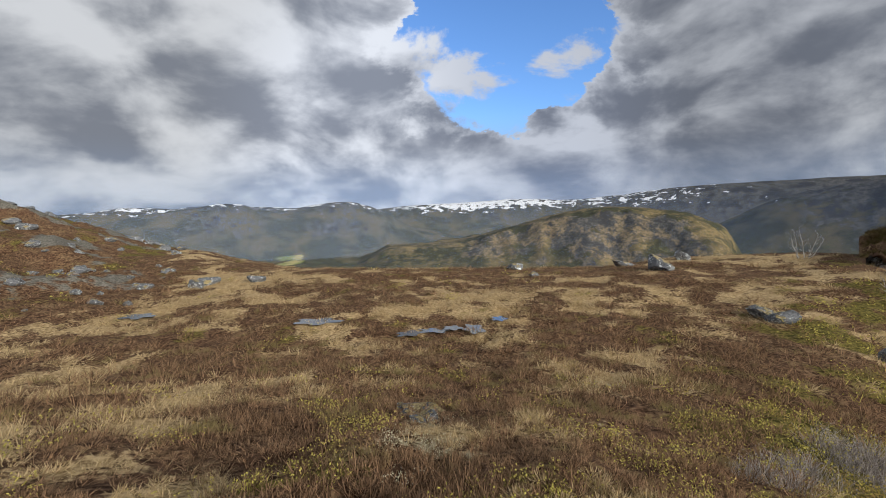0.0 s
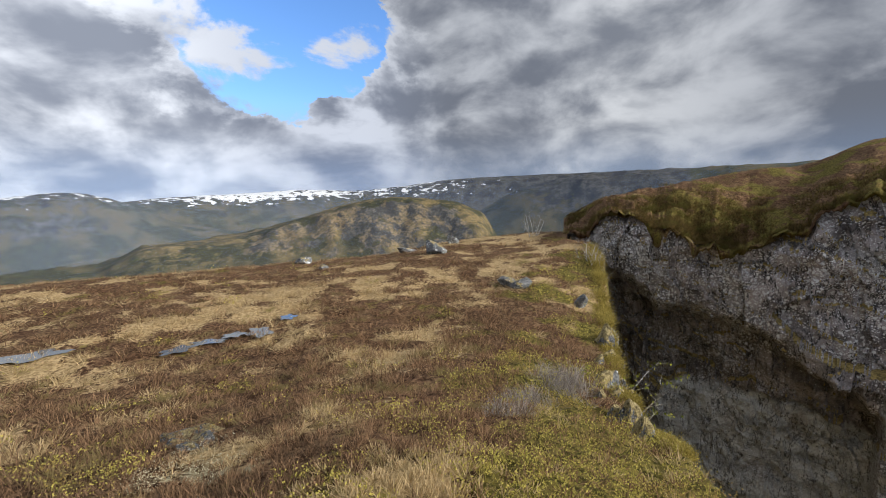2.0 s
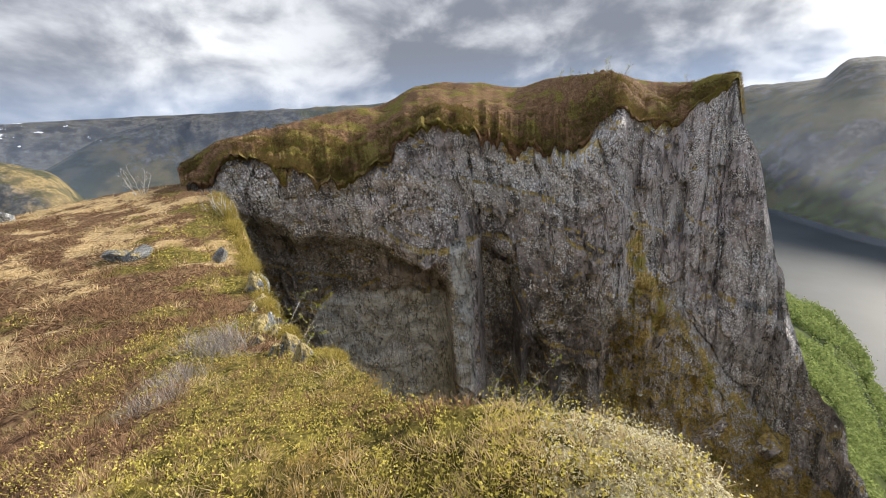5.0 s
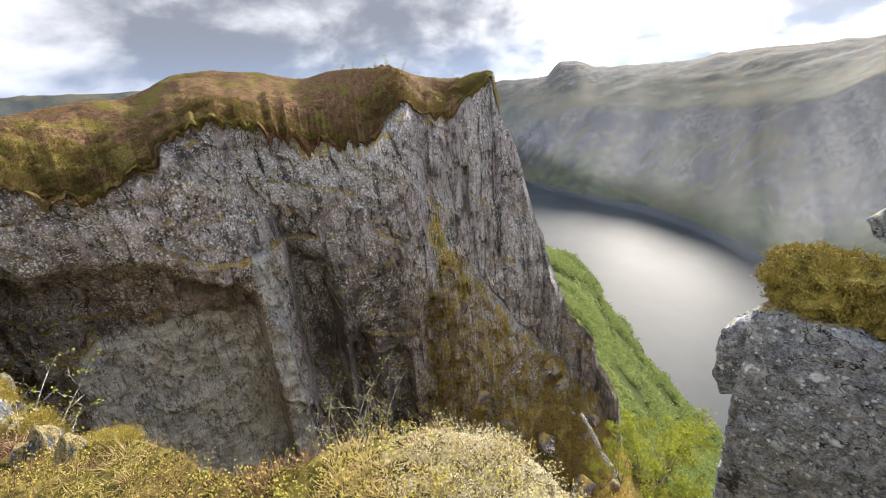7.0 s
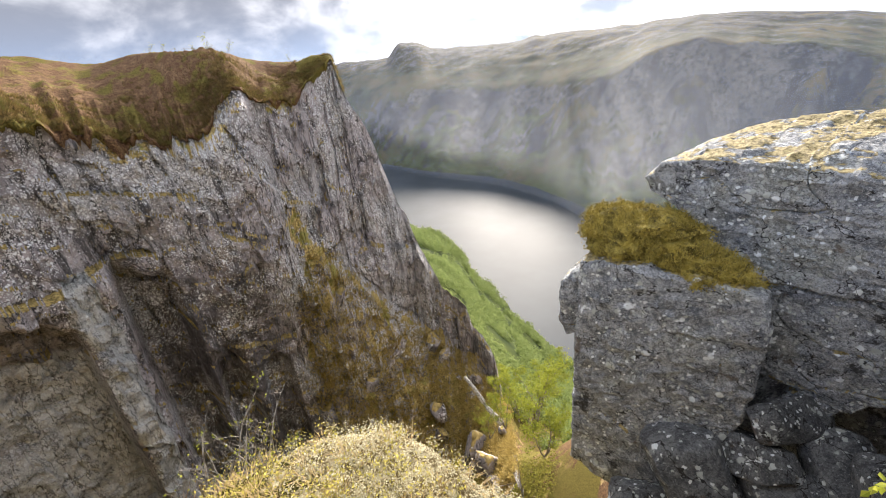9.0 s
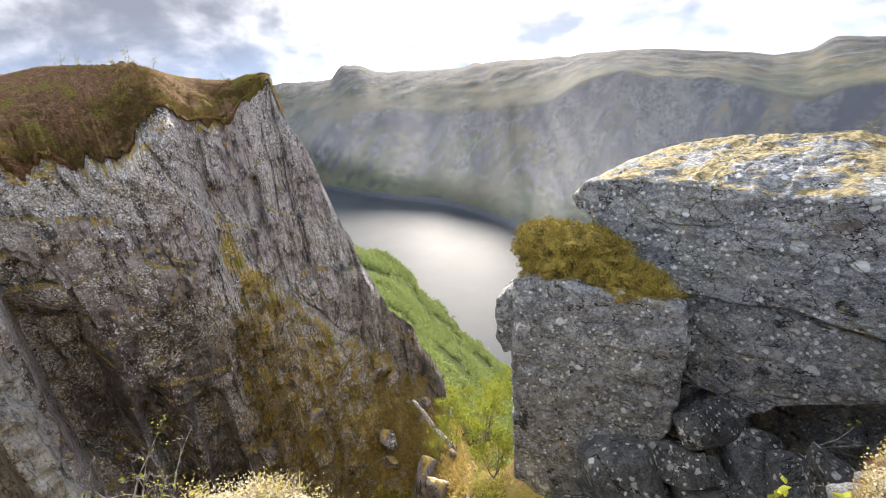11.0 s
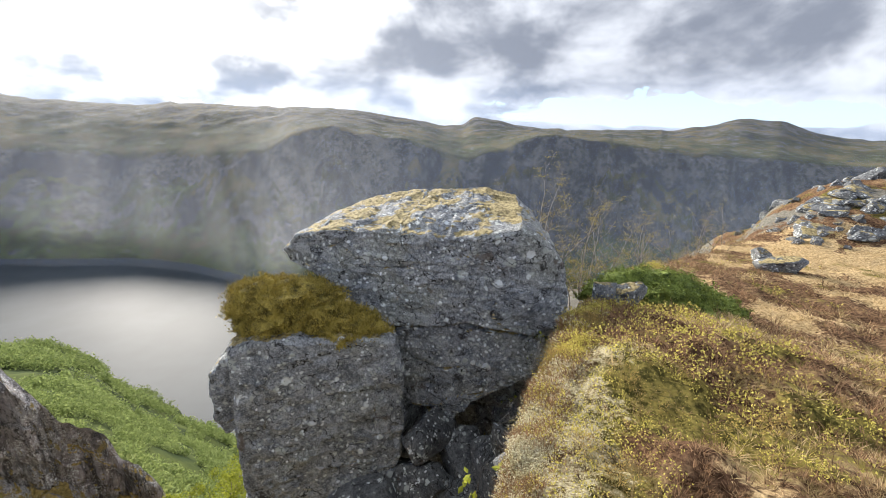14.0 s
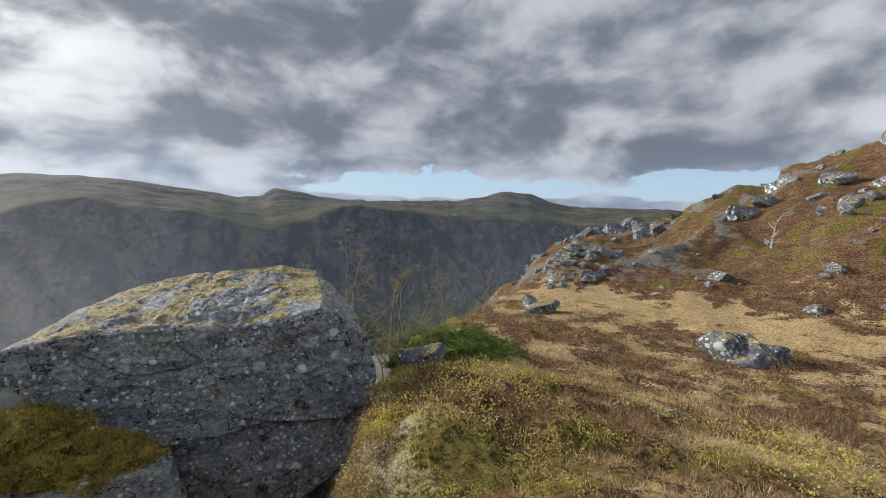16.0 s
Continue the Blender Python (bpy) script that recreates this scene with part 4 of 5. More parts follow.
    attribute(me, "grassy", np.clip(ease(fall, 0.0, 0.06) * (0.28 + 1.7 * tuft) + 0.45 * rim_tuft + 0.6 * ledge, 0, 1))
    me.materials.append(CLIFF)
    GRID["ramp"] = np.stack([x, y, z], 1)[(fall > 0.04) & (A < 134)]
    return tagged(new("cliff", me), "dark lichen-spotted rock wall of a deep gorge", "cliff", kind="structure")


make_wall()


# ---- rocks ----
def rock_mesh(name, size, planes=12, seed=0, rough=0.06, subdivisions=4, cuts=()):
    """A stone cut by random planes and those given as (nx, ny, nz, distance)."""
    rng = random.Random(seed)
    bm = bmesh.new()
    bmesh.ops.create_icosphere(bm, subdivisions=subdivisions, radius=1.0)
    co = np.array([v.co for v in bm.verts])
    norm, dist = [], []
    for i in range(planes):
        norm.append(Vector((rng.uniform(-1, 1), rng.uniform(-1, 1), rng.uniform(-0.7, 0.9))).normalized())
        dist.append(rng.uniform(0.6, 0.95))
    for a, b, c, k in cuts:
        norm.append(Vector((a, b, c)).normalized())
        dist.append(k)
    d = co @ np.array(norm).T
    lim = np.where(d > 0.05, np.array(dist) / np.maximum(d, 0.05), 9.0)
    rad = np.minimum(-np.log(np.exp(-26 * lim).sum(1)) / 26, 1.5)
    p = co * rad[:, None]
    k = 1 + rough * fbm(p[:, 0] * 2.2 + seed, p[:, 1] * 2.2, p[:, 2] * 2.2, 5, seed) + rough * 0.6 * fbm(p[:, 0] * 6, p[:, 1] * 6, p[:, 2] * 9 + seed, 4, seed + 3, ridged=True)
    p = p * k[:, None] * np.array(size)
    bm.verts.ensure_lookup_table()
    for v, q in zip(bm.verts, p):
        v.co = q
    for f in bm.faces:
        f.smooth = True
    me = bpy.data.meshes.new(name)
    bm.to_mesh(me)
    bm.free()
    me.set_sharp_from_angle(angle=radians(38))
    me.materials.append(BOULDER)
    return me


def slab_mesh(name, outline, depth, seed, rise=0.0, rough=0.05):
    """A block whose face has the given outline (across, up), running back from it by depth; its top climbs by rise for each metre back."""
    pts = np.array(outline)
    mid = (pts.max(0) + pts.min(0)) / 2
    ang, rad = np.arctan2(pts[:, 1] - mid[1], pts[:, 0] - mid[0]), np.hypot(*(pts - mid).T)
    o = np.argsort(ang)
    ang, rad = ang[o], rad[o]
    th = np.linspace(-np.pi, np.pi, 420, endpoint=False)
    # radius of the outline along straight edges
    k = np.searchsorted(ang, th) % len(ang)
    a0, a1, r0, r1 = ang[k - 1], ang[k], rad[k - 1], rad[k]
    p0, p1 = np.stack([np.cos(a0) * r0, np.sin(a0) * r0], 1), np.stack([np.cos(a1) * r1, np.sin(a1) * r1], 1)
    e = p1 - p0
    ray = np.stack([np.cos(th), np.sin(th)], 1)
    rho = (p0[:, 0] * e[:, 1] - p0[:, 1] * e[:, 0]) / (ray[:, 0] * e[:, 1] - ray[:, 1] * e[:, 0])
    b = np.linspace(0, np.pi / 2, 7)[1:]
    prof = [(q, 0.0) for q in np.linspace(0.004, 0.955, 64)] + [(0.955 + 0.045 * np.sin(t), 0.10 * (1 - np.cos(t))) for t in b]
    prof += [(1 - 0.06 * q * q, 0.10 + (depth - 0.2) * q) for q in np.linspace(0.02, 1, 50)] + [(0.94 * (1 - q), depth - 0.1 * (1 - q)) for q in np.linspace(0.05, 0.99, 24)]
    P = np.array(prof)
    u = mid[0] + P[:, :1] * (rho * np.cos(th))[None]
    v = mid[1] + P[:, :1] * (rho * np.sin(th))[None]
    w = np.repeat(P[:, 1:], len(th), 1)
    v = v + rise * w * ease(v, mid[1], mid[1] + 0.5) * (0.25 + 0.85 * ease(u, pts[:, 0].min(), pts[:, 0].min() + 3.6)) * (1 - 1.0 * ease(u, pts[:, 0].max() - 2.0, pts[:, 0].max() - 0.1))
    X = np.stack([u, w, v], -1)
    g0, g1 = np.gradient(X, axis=0), (np.roll(X, -1, 1) - np.roll(X, 1, 1)) / 2
    n = np.cross(g0, g1)
    n /= np.maximum(np.linalg.norm(n, axis=-1, keepdims=True), 1e-9)
    if (n[30, :, 1]).mean() > 0:
        n = -n
    c = X + seed * 3.1
    x, y, z = c[..., 0], c[..., 1], c[..., 2]
    d = rough * (1.6 * fbm(x * 0.8, y * 0.8, z * 0.8, 3, seed) + 1.0 * fbm(x * 2.5, y * 2.5, z * 3.2, 4, seed + 1, ridged=True) + 0.35 * fbm(x * 9, y * 9, z * 9, 3, seed + 2))
    t = z + 0.18 * x + 0.25 * fbm(x, y, z, 3, seed + 5)
    d = d + rough * 0.9 * (lattice(np.floor(t / 0.42), np.floor((x - 0.3 * z) / 0.8), np.floor(y / 0.8), seed) - 0.5) * ease(w, -0.01, 0.3)
    crack = np.abs(fbm(x * 0.55 + 3, y * 0.55, z * 0.75, 2, seed + 7))
    d = d - 0.05 * (1 - ease(crack, 0.0, 0.012))
    d = d - rough * 0.35 * ease(fbm(x * 1.5, y * 1.5, z * 3.5, 3, seed + 9, ridged=True), 0.35, 0.8)
    d = d + 0.022 * fbm(x * 7, y * 7, z * 7, 4, seed + 11, gain=0.6)
    X = X + n * d[..., None]
    me = grid_mesh(name, X.reshape(-1, 3), len(P), len(th), close=True)
    if me.polygons[len(th) * 30].normal.y > 0:
        me.flip_normals()
    me.set_sharp_from_angle(angle=radians(34))
    me.materials.append(BOULDER)
    return me


def at(az, r, z=0.0):
    return (r * math.sin(radians(az)), r * math.cos(radians(az)), z)


def ground_z(az, r):
    i, j = np.clip(np.searchsorted(GRID["r"], r) - 1, 0, len(GRID["r"]) - 2), np.clip(np.searchsorted(GRID["az"], az) - 1, 0, len(GRID["az"]) - 2)
    u, v = (r - GRID["r"][i]) / (GRID["r"][i + 1] - GRID["r"][i]), (az - GRID["az"][j]) / (GRID["az"][j + 1] - GRID["az"][j])
    q = GRID["z"][i:i + 2, j:j + 2]
    return float((q[0, 0] * (1 - v) + q[0, 1] * v) * (1 - u) + (q[1, 0] * (1 - v) + q[1, 1] * v) * u)


def make_blocks():
    """The great blocks on the brink."""
    turn = -179.0
    block_m = pose(4.275, -7.114, 0, 0, 0, turn)
    top = new("boulder", slab_mesh("boulder", [(0.10, -0.42), (0.40, -0.10), (0.97, 0.06), (2.08, 0.10), (3.26, 0.03), (4.15, 0.14), (4.55, 0.26), (4.90, 0.10), (5.25, -0.22), (5.42, -0.81), (5.41, -1.40), (4.93, -1.66), (4.26, -1.62), (3.64, -1.55), (2.91, -1.72), (2.25, -1.74), (1.60, -1.44), (1.14, -1.13), (0.66, -0.76), (0.24, -0.64)], 2.6, 3, 0.24, 0.05))
    top.matrix_world = block_m
    tagged(top, "huge grey lichen-covered boulder perched over a crack", "boulder", "great blocks on the brink")
    mid = new("boulder", slab_mesh("boulder", [(2.0, -1.9), (2.5, -1.78), (3.5, -1.64), (4.9, -1.78), (5.2, -2.1), (5.0, -2.5), (4.67, -2.76), (3.89, -3.23), (3.11, -3.5), (2.6, -5.0), (1.9, -5.2), (1.7, -3.5)], 2.4, 5, 0.0, 0.05))
    back = new("boulder", slab_mesh("boulder", [(0.4, -2.4), (3.0, -1.95), (6.0, -2.1), (7.4, -3.0), (7.2, -6.0), (6.0, -11.0), (3.0, -12.0), (0.6, -9.0)], 2.0, 13, 0.0, 0.10))
    back.matrix_world = block_m @ pose(0, 1.5, 0)
    tagged(back, "dark bedrock behind the pit under the blocks", "boulder", "great blocks on the brink")
    mid.matrix_world = block_m @ pose(0, 0.12, 0)
    tagged(mid, "shaded grey block under the perched boulder", "boulder", "great blocks on the brink")
    low_m = pose(4.592, -5.283, 0, 0, 0, -159.5)
    low = new("boulder", slab_mesh("boulder", [(0.45, -1.60), (0.46, -2.4), (0.42, -3.7), (0.5, -6.4), (1.6, -6.9), (2.8, -6.2), (3.18, -3.9), (3.24, -2.5), (3.10, -1.62), (2.45, -1.47), (1.74, -1.52), (1.10, -1.45)], 1.9, 7, 0.12, 0.06))
    low.matrix_world = low_m
    tagged(low, "tall grey block of cracked rock with a mossy shelf", "boulder", "great blocks on the brink")
    side = new("boulder", slab_mesh("boulder", [(0.02, -2.2), (0.0, -3.1), (0.15, -3.4), (0.7, -3.2), (0.75, -2.1), (0.3, -1.95)], 0.9, 9, 0.0, 0.04))
    side.matrix_world = low_m @ pose(0, 0.35, 0)
    tagged(side, "small square block wedged against the tall one", "boulder", "great blocks on the brink")
    # fallen pieces in the pit
    rng = random.Random(4)
    stones = [rock_mesh("rock", (0.55, 0.5, 0.42), 11, 40 + i, 0.06, 4) for i in range(4)]
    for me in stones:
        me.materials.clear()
        me.materials.append(PIT_SHADE_ROCK)
    for az, r, z, k in ((163, 6.3, -5.3, 1.5), (158, 5.9, -6.0, 1.3), (168, 6.6, -4.6, 1.0), (172, 6.5, -5.0, 1.4), (177, 6.9, -4.6, 1.3), (181, 6.6, -4.0, 1.0), (166, 5.6, -6.2, 1.6), (174, 5.6, -6.0, 1.5), (152, 5.7, -7.2, 1.6), (180, 5.4, -5.6, 1.5), (184, 6.2, -3.3, 0.9), (170, 7.0, -3.9, 0.9)):
        ob = new("rock", rng.choice(stones))
        ob.matrix_world = pose(*at(az, r, z), rng.uniform(-40, 40), rng.uniform(-40, 40), rng.uniform(0, 360)) @ Matrix.Scale(k, 4)
        tagged(ob, "angular grey rock fallen into the dark pit", "rock", "fallen rocks in the pit")
    stones = [rock_mesh("rock", (0.5, 0.45, 0.4), 12, 50 + i, 0.07, 4) for i in range(3)]
    for az, r, z, k in ((185.5, 3.4, -1.25, 0.75), (186.0, 4.2, -1.5, 0.8), (186.8, 5.0, -1.75, 0.7), (184.0, 2.8, -1.3, 0.6)):
        ob = new("rock", rng.choice(stones))
        ob.matrix_world = pose(*at(az, r, z), 10, rng.uniform(-30, 30), rng.uniform(0, 360)) @ Matrix.Diagonal((k * 0.55, k * 0.55, k * 0.8, 1))
        tagged(ob, "pale lichen-crusted rock edging the heather bank", "rock", "rocks edging the bank")


make_blocks()


def make_field_rocks():
    rng = random.Random(8)
    shapes = [rock_mesh("rock", (0.5, 0.42, 0.34), 10, 60 + i, 0.07, 4) for i in range(8)]
    for me in shapes:
        me.materials.clear()
        me.materials.append(FIELD_ROCK)

    def put(az, r, wide, tall, label, group="", sink=0.25, spin=None):
        ob = new("rock", rng.choice(shapes))
        ob.matrix_world = pose(*at(az, r, ground_z(az, r) + tall * (0.5 - sink)), rng.uniform(-10, 10), rng.uniform(-10, 10), rng.uniform(0, 360) if spin is None else spin) @ Matrix.Diagonal((wide, wide, tall / 0.62, 1))
        return tagged(ob, label, "rock", group)

    put(27.7, 26.0, 1.4, 0.9, "large grey rock with white lichen on the heather", sink=0.2)
    put(10.1, 27.0, 1.1, 0.55, "flat-topped grey rock on the moor's skyline")
    put(24.2, 30.0, 1.6, 0.4, "low grey rock in the heather")
    put(30.6, 31.0, 0.9, 0.7, "pointed grey rock on the moor's skyline")
    put(12.6, 24.0, 0.8, 0.3, "small grey rock in the grass")
    put(38.6, 17.6, 0.95, 0.32, "long pale rock half sunk in moss")
    put(40.4, 17.2, 0.85, 0.36, "long pale rock half sunk in moss")
    put(47.7, 15.5, 0.45, 0.5, "upright pale stone beside the gorge rim", sink=0.15)
    put(-31.0, 24.0, 1.0, 0.55, "pale rock in the brown heather")
    put(-30.0, 24.6, 1.0, 0.5, "pale rock in the brown heather")
    put(-24.6, 24.0, 0.75, 0.45, "pale rock on straw-coloured grass")
    put(-3.6, 5.6, 0.5, 0.10, "flat white-crusted rock among heather", sink=0.3)
    for a, b, c in ((-2.2, 5.0, 0.34), (-4.6, 5.1, 0.3), (-1.2, 5.5, 0.28), (-3.0, 4.7, 0.22), (-5.4, 5.7, 0.25)):
        put(a, b, c, 0.09, "flat white-crusted rock among heather", sink=0.35)
    put(211.3, 22.0, 1.4, 0.7, "grey rock at the foot of the knoll")
    put(209.8, 23.5, 1.1, 0.6, "grey rock at the foot of the knoll")
    put(232.4, 18.3, 1.9, 1.15, "large pale grey rock on the moor", sink=0.22, spin=140)
    put(234.4, 18.5, 1.9, 0.85, "large pale grey rock on the moor", sink=0.25, spin=20)
    put(236.4, 18.7, 1.5, 0.75, "pale grey rock beside the large one on the moor")
    put(196.0, 8.5, 0.6, 0.55, "broken white-veined rock by the shrubs", sink=0.2)
    put(193.5, 8.3, 0.65, 0.6, "broken white-veined rock by the shrubs", sink=0.2)
    put(205.5, 12.5, 0.8, 0.35, "flat grey rock in the heather")
    put(225.0, 9.0, 1.1, 0.25, "flat pale rock bare of heather")
    # rocks strewn over the two hillsides
    for i in range(140):
        az, r = rng.uniform(207, 250), math.exp(rng.uniform(math.log(27), math.log(75)))
        if rng.random() < 0.28:
            az, r = rng.gauss(215, 2.6), rng.uniform(28, 38)
        k = rng.uniform(0.28, 0.8) * (1.8 if rng.random() < 0.15 else 1) * r / 42
        put(az, r, k * 1.3, k * 0.85, "weathered grey rock on the heather hillside", "rocks on the hillside", 0.56)
    for i in range(85):
        az, r = rng.uniform(-54, -32), math.exp(rng.uniform(math.log(21), math.log(62)))
        k = rng.uniform(0.25, 0.8) * r / 40
        put(az, r, k * 1.3, k * 0.7, "weathered grey rock on the heather hillside", "rocks on the hillside", 0.3)
    for i in range(46):
        az = rng.uniform(212, 250)
        r = rng.uniform(41, 56)
        k = rng.uniform(0.5, 1.5)
        put(az, r, k * 1.5, k * 1.05, "grey bedrock outcrop in the heather hillside", "outcrops on the hillside", 0.5)
    for i in range(14):
        k = rng.uniform(0.6, 1.2)
        put(rng.gauss(214.5, 1.8), rng.uniform(29, 35), k * 1.5, k * 0.6, "cracked grey bedrock crowning the knoll", "outcrops on the hillside", 0.62)
    crags = [rock_mesh("rock", (0.5, 0.45, 0.45), 7, 80 + i, 0.10, 4) for i in range(4)]
    for me in crags:
        me.materials.clear()
        me.materials.append(CLIFF)
    for i in range(24):
        p = GRID["ramp"][rng.randrange(len(GRID["ramp"]))]
        k = rng.uniform(0.8, 2.4)
        ob = new("crag", crags[i % 4])
        ob.matrix_world = pose(*p, rng.uniform(-30, 30), rng.uniform(-30, 30), rng.uniform(0, 360)) @ Matrix.Diagonal((k, k * 0.8, k * rng.uniform(1.2, 2.2), 1))
        tagged(ob, "dark mossy crag on the leaning rock ramp", "rock", "crags of the ramp")
    brink = [rock_mesh("rock", (0.5, 0.42, 0.40), 12, 90 + i, 0.16, 4) for i in range(4)]
    for me in brink:
        me.materials.clear()
        me.materials.append(BRINK_ROCK)
    for az, r, k in ((50.6, 11.6, 1.0), (51.4, 10.0, 0.9), (52.3, 8.6, 0.8), (50.2, 9.2, 0.7), (51.0, 7.8, 0.75), (52.8, 7.0, 0.7), (53.7, 5.7, 0.6), (52.0, 5.9, 0.55), (50.0, 6.7, 0.5), (54.6, 5.0, 0.5), (51.9, 11.0, 0.9), (53.0, 9.4, 0.9), (53.9, 7.4, 0.8), (54.8, 6.2, 0.7)):
        ob = new("rock", rng.choice(brink))
        ob.matrix_world = pose(*at(az, r, ground_z(az, r) - 0.22 * k), rng.uniform(-12, 12), rng.uniform(-12, 12), rng.uniform(0, 360)) @ Matrix.Diagonal((k * 0.62, k * 0.62, k * 1.3, 1))
        tagged(ob, "upright pale rock in the ochre grass of the gorge rim", "rock", "rocks of the gorge rim")
    for az, r, z, k in ((51.2, 16.0, -4.3, 0.9), (51.6, 14.0, -4.6, 1.1), (52.0, 12.0, -4.4, 1.0), (52.6, 10.2, -4.2, 1.0), (53.4, 8.6, -4.0, 0.9), (51.2, 18.5, -4.6, 1.2), (53.2, 11.2, -5.4, 1.3), (54.2, 9.4, -5.2, 1.2), (55.5, 7.6, -4.4, 0.8), (52.6, 15.0, -6.0, 1.4), (57.0, 6.3, -4.0, 0.7), (50.4, 12.0, -3.0, 0.55), (50.9, 9.5, -3.0, 0.5)):
        ob = new("rock", rng.choice(shapes))
        ob.matrix_world = pose(*at(az, r, z), rng.uniform(-15, 15), rng.uniform(-15, 15), rng.uniform(0, 360)) @ Matrix.Diagonal((k * 0.7, k * 0.7, k * 1.5, 1))
        tagged(ob, "upright pale rock broken from the gorge rim", "rock", "rocks of the gorge rim")


make_field_rocks()


def make_puddles():
    rng = random.Random(2)
    for az, r, a, b, turn in ((-17.2, 15.0, 0.75, 0.42, 0), (-4.6, 13.2, 0.42, 0.28, 20), (-1.2, 13.5, 0.5, 0.22, -15), (1.4, 13.6, 0.30, 0.25, 0), (4.4, 13.5, 0.34, 0.5, 10), (7.9, 14.6, 0.25, 0.3, 0), (-36.8, 19.0, 0.55, 0.4, 0)):
        bm = bmesh.new()
        ring = [bm.verts.new((a * k * math.cos(t), b * k * math.sin(t), 0)) for t, k in ((i * math.tau / 36, 1 + 0.32 * math.sin(i * 0.9 + az) * rng.uniform(0.5, 1)) for i in range(36))]
        bm.faces.new(ring)
        ob = part("puddle", bm, POOL)
        ob.matrix_world = pose(*at(az, r, ground_z(az, r) + 0.07), 0, 0, turn)
        tagged(ob, "shallow puddle in the bog reflecting the sky", "water", "puddles in the bog", "structure")


make_puddles()


# ---- plants ----
def thin(m, share):
    """Lets light through leaves and blades."""
    tree = m.node_tree
    shader = next(q for q in tree.nodes if q.type == "BSDF_PRINCIPLED")
    out = next(q for q in tree.nodes if q.type == "OUTPUT_MATERIAL")
    glow, mix = tree.nodes.new("ShaderNodeBsdfTranslucent"), tree.nodes.new("ShaderNodeMixShader")
    tree.links.new(shader.inputs["Base Color"].links[0].from_socket, glow.inputs[0])
    mix.inputs[0].default_value = share
    tree.links.new(shader.outputs[0], mix.inputs[1])
    tree.links.new(glow.outputs[0], mix.inputs[2])
    tree.links.new(mix.outputs[0], out.inputs[0])
    return m


def plant_paint(name, dark, light, extra=None, share=0.0, through_light=0.4):
    def build(n, p):
        rnd = n.add("ShaderNodeNewGeometry").outputs["Random Per Island"]
        c = n.mix(rnd, dark, light)
        if extra:
            c = n.mix(n.step(n.noise(p, 1.3, 3), 0.62 - share, 0.72 - share), c, extra)
        return c, 0.9, None, None
    return thin(material(name, build, 0.2), through_light)


HEATHER = plant_paint("heather_twigs", (0.070, 0.042, 0.024), (0.45, 0.285, 0.165), (0.27, 0.215, 0.095), 0.07)
STRAW = plant_paint("dry_grass", (0.34, 0.25, 0.12), (0.74, 0.58, 0.34))
BILBERRY = plant_paint("bilberry_leaves", (0.28, 0.25, 0.06), (0.72, 0.62, 0.16), (0.40, 0.28, 0.10), 0.07)
LICHEN = plant_paint("reindeer_lichen", (0.38, 0.33, 0.19), (0.76, 0.72, 0.54), (0.36, 0.31, 0.13), 0.08)


def mossy(dark, light):
    def build(n, p):
        a, b = n.noise(p, 4.5, 6, 0.65), n.noise(p, 30.0, 5, 0.7)
        rnd = n.add("ShaderNodeNewGeometry").outputs["Random Per Island"]
        k = n.math("ADD", n.math("MULTIPLY", a, 0.9), n.math("MULTIPLY", n.math("ADD", b, n.math("MULTIPLY", rnd, 0.6)), 0.5))
        return n.mix(n.step(k, 0.55, 0.95), dark, light), 0.95, b, (1.0, 0.04)
    return build


MOSS, JUNIPER = material("moss", mossy((0.050, 0.042, 0.012), (0.46, 0.36, 0.075))), material("juniper", mossy((0.04, 0.06, 0.010), (0.24, 0.30, 0.06)))
LEAF = plant_paint("birch_leaves", (0.16, 0.20, 0.02), (0.42, 0.44, 0.07))
BUDS = plant_paint("birch_buds", (0.17, 0.12, 0.035), (0.40, 0.33, 0.10))
WOODS = plant_paint("woods", (0.13, 0.18, 0.055), (0.36, 0.42, 0.155), (0.18, 0.23, 0.08), 0.12)


def bark(n, p):
    k = n.noise(n.vec("MULTIPLY", p, (1, 1, 0.3)), 14.0, 5)
    return n.mix(n.step(k, 0.4, 0.6), (0.10, 0.085, 0.07), (0.34, 0.31, 0.28)), 0.85, k, (0.5, 0.02)


def pale_bark(n, p):
    k = n.noise(p, 9.0, 5)
    return n.mix(n.step(k, 0.42, 0.55), (0.20, 0.19, 0.18), (0.58, 0.56, 0.53)), 0.8, k, (0.4, 0.02)


BARK, PALE_BARK = material("bark", bark), material("pale_bark", pale_bark)


def tri_mesh(name, tris, mat):
    me = poly_mesh(name, tris.reshape(-1, 3), np.arange(tris.size // 3).reshape(-1, 3))
    me.materials.append(mat)
    return me


def tufts(rng, base, blades, tall, spread, width):
    """Twigs spraying out of each base point in a low dome; tall, spread and width by point."""
    n = len(base) * blades
    b, h, s, w = (np.repeat(q, blades, 0) for q in (base, tall, spread, width))
    ang, off = rng.uniform(0, 2 * np.pi, n), np.sqrt(rng.uniform(0, 1, n))
    out = np.stack([np.cos(ang), np.sin(ang)], 1) * (off * s)[:, None]
    foot = b + np.stack([out[:, 0] * 0.55, out[:, 1] * 0.55, -0.05 * h], 1)
    hh = h * (1.05 - 0.75 * off ** 2) * rng.uniform(0.6, 1.1, n)
    jit = rng.normal(0, 0.35, (n, 2)) * hh[:, None]
    tip = foot + np.stack([out[:, 0] * 0.55 + jit[:, 0], out[:, 1] * 0.55 + jit[:, 1], hh], 1)
    t = rng.uniform(0, 2 * np.pi, n)
    side = np.stack([np.cos(t) * w, np.sin(t) * w, 0 * t], 1)
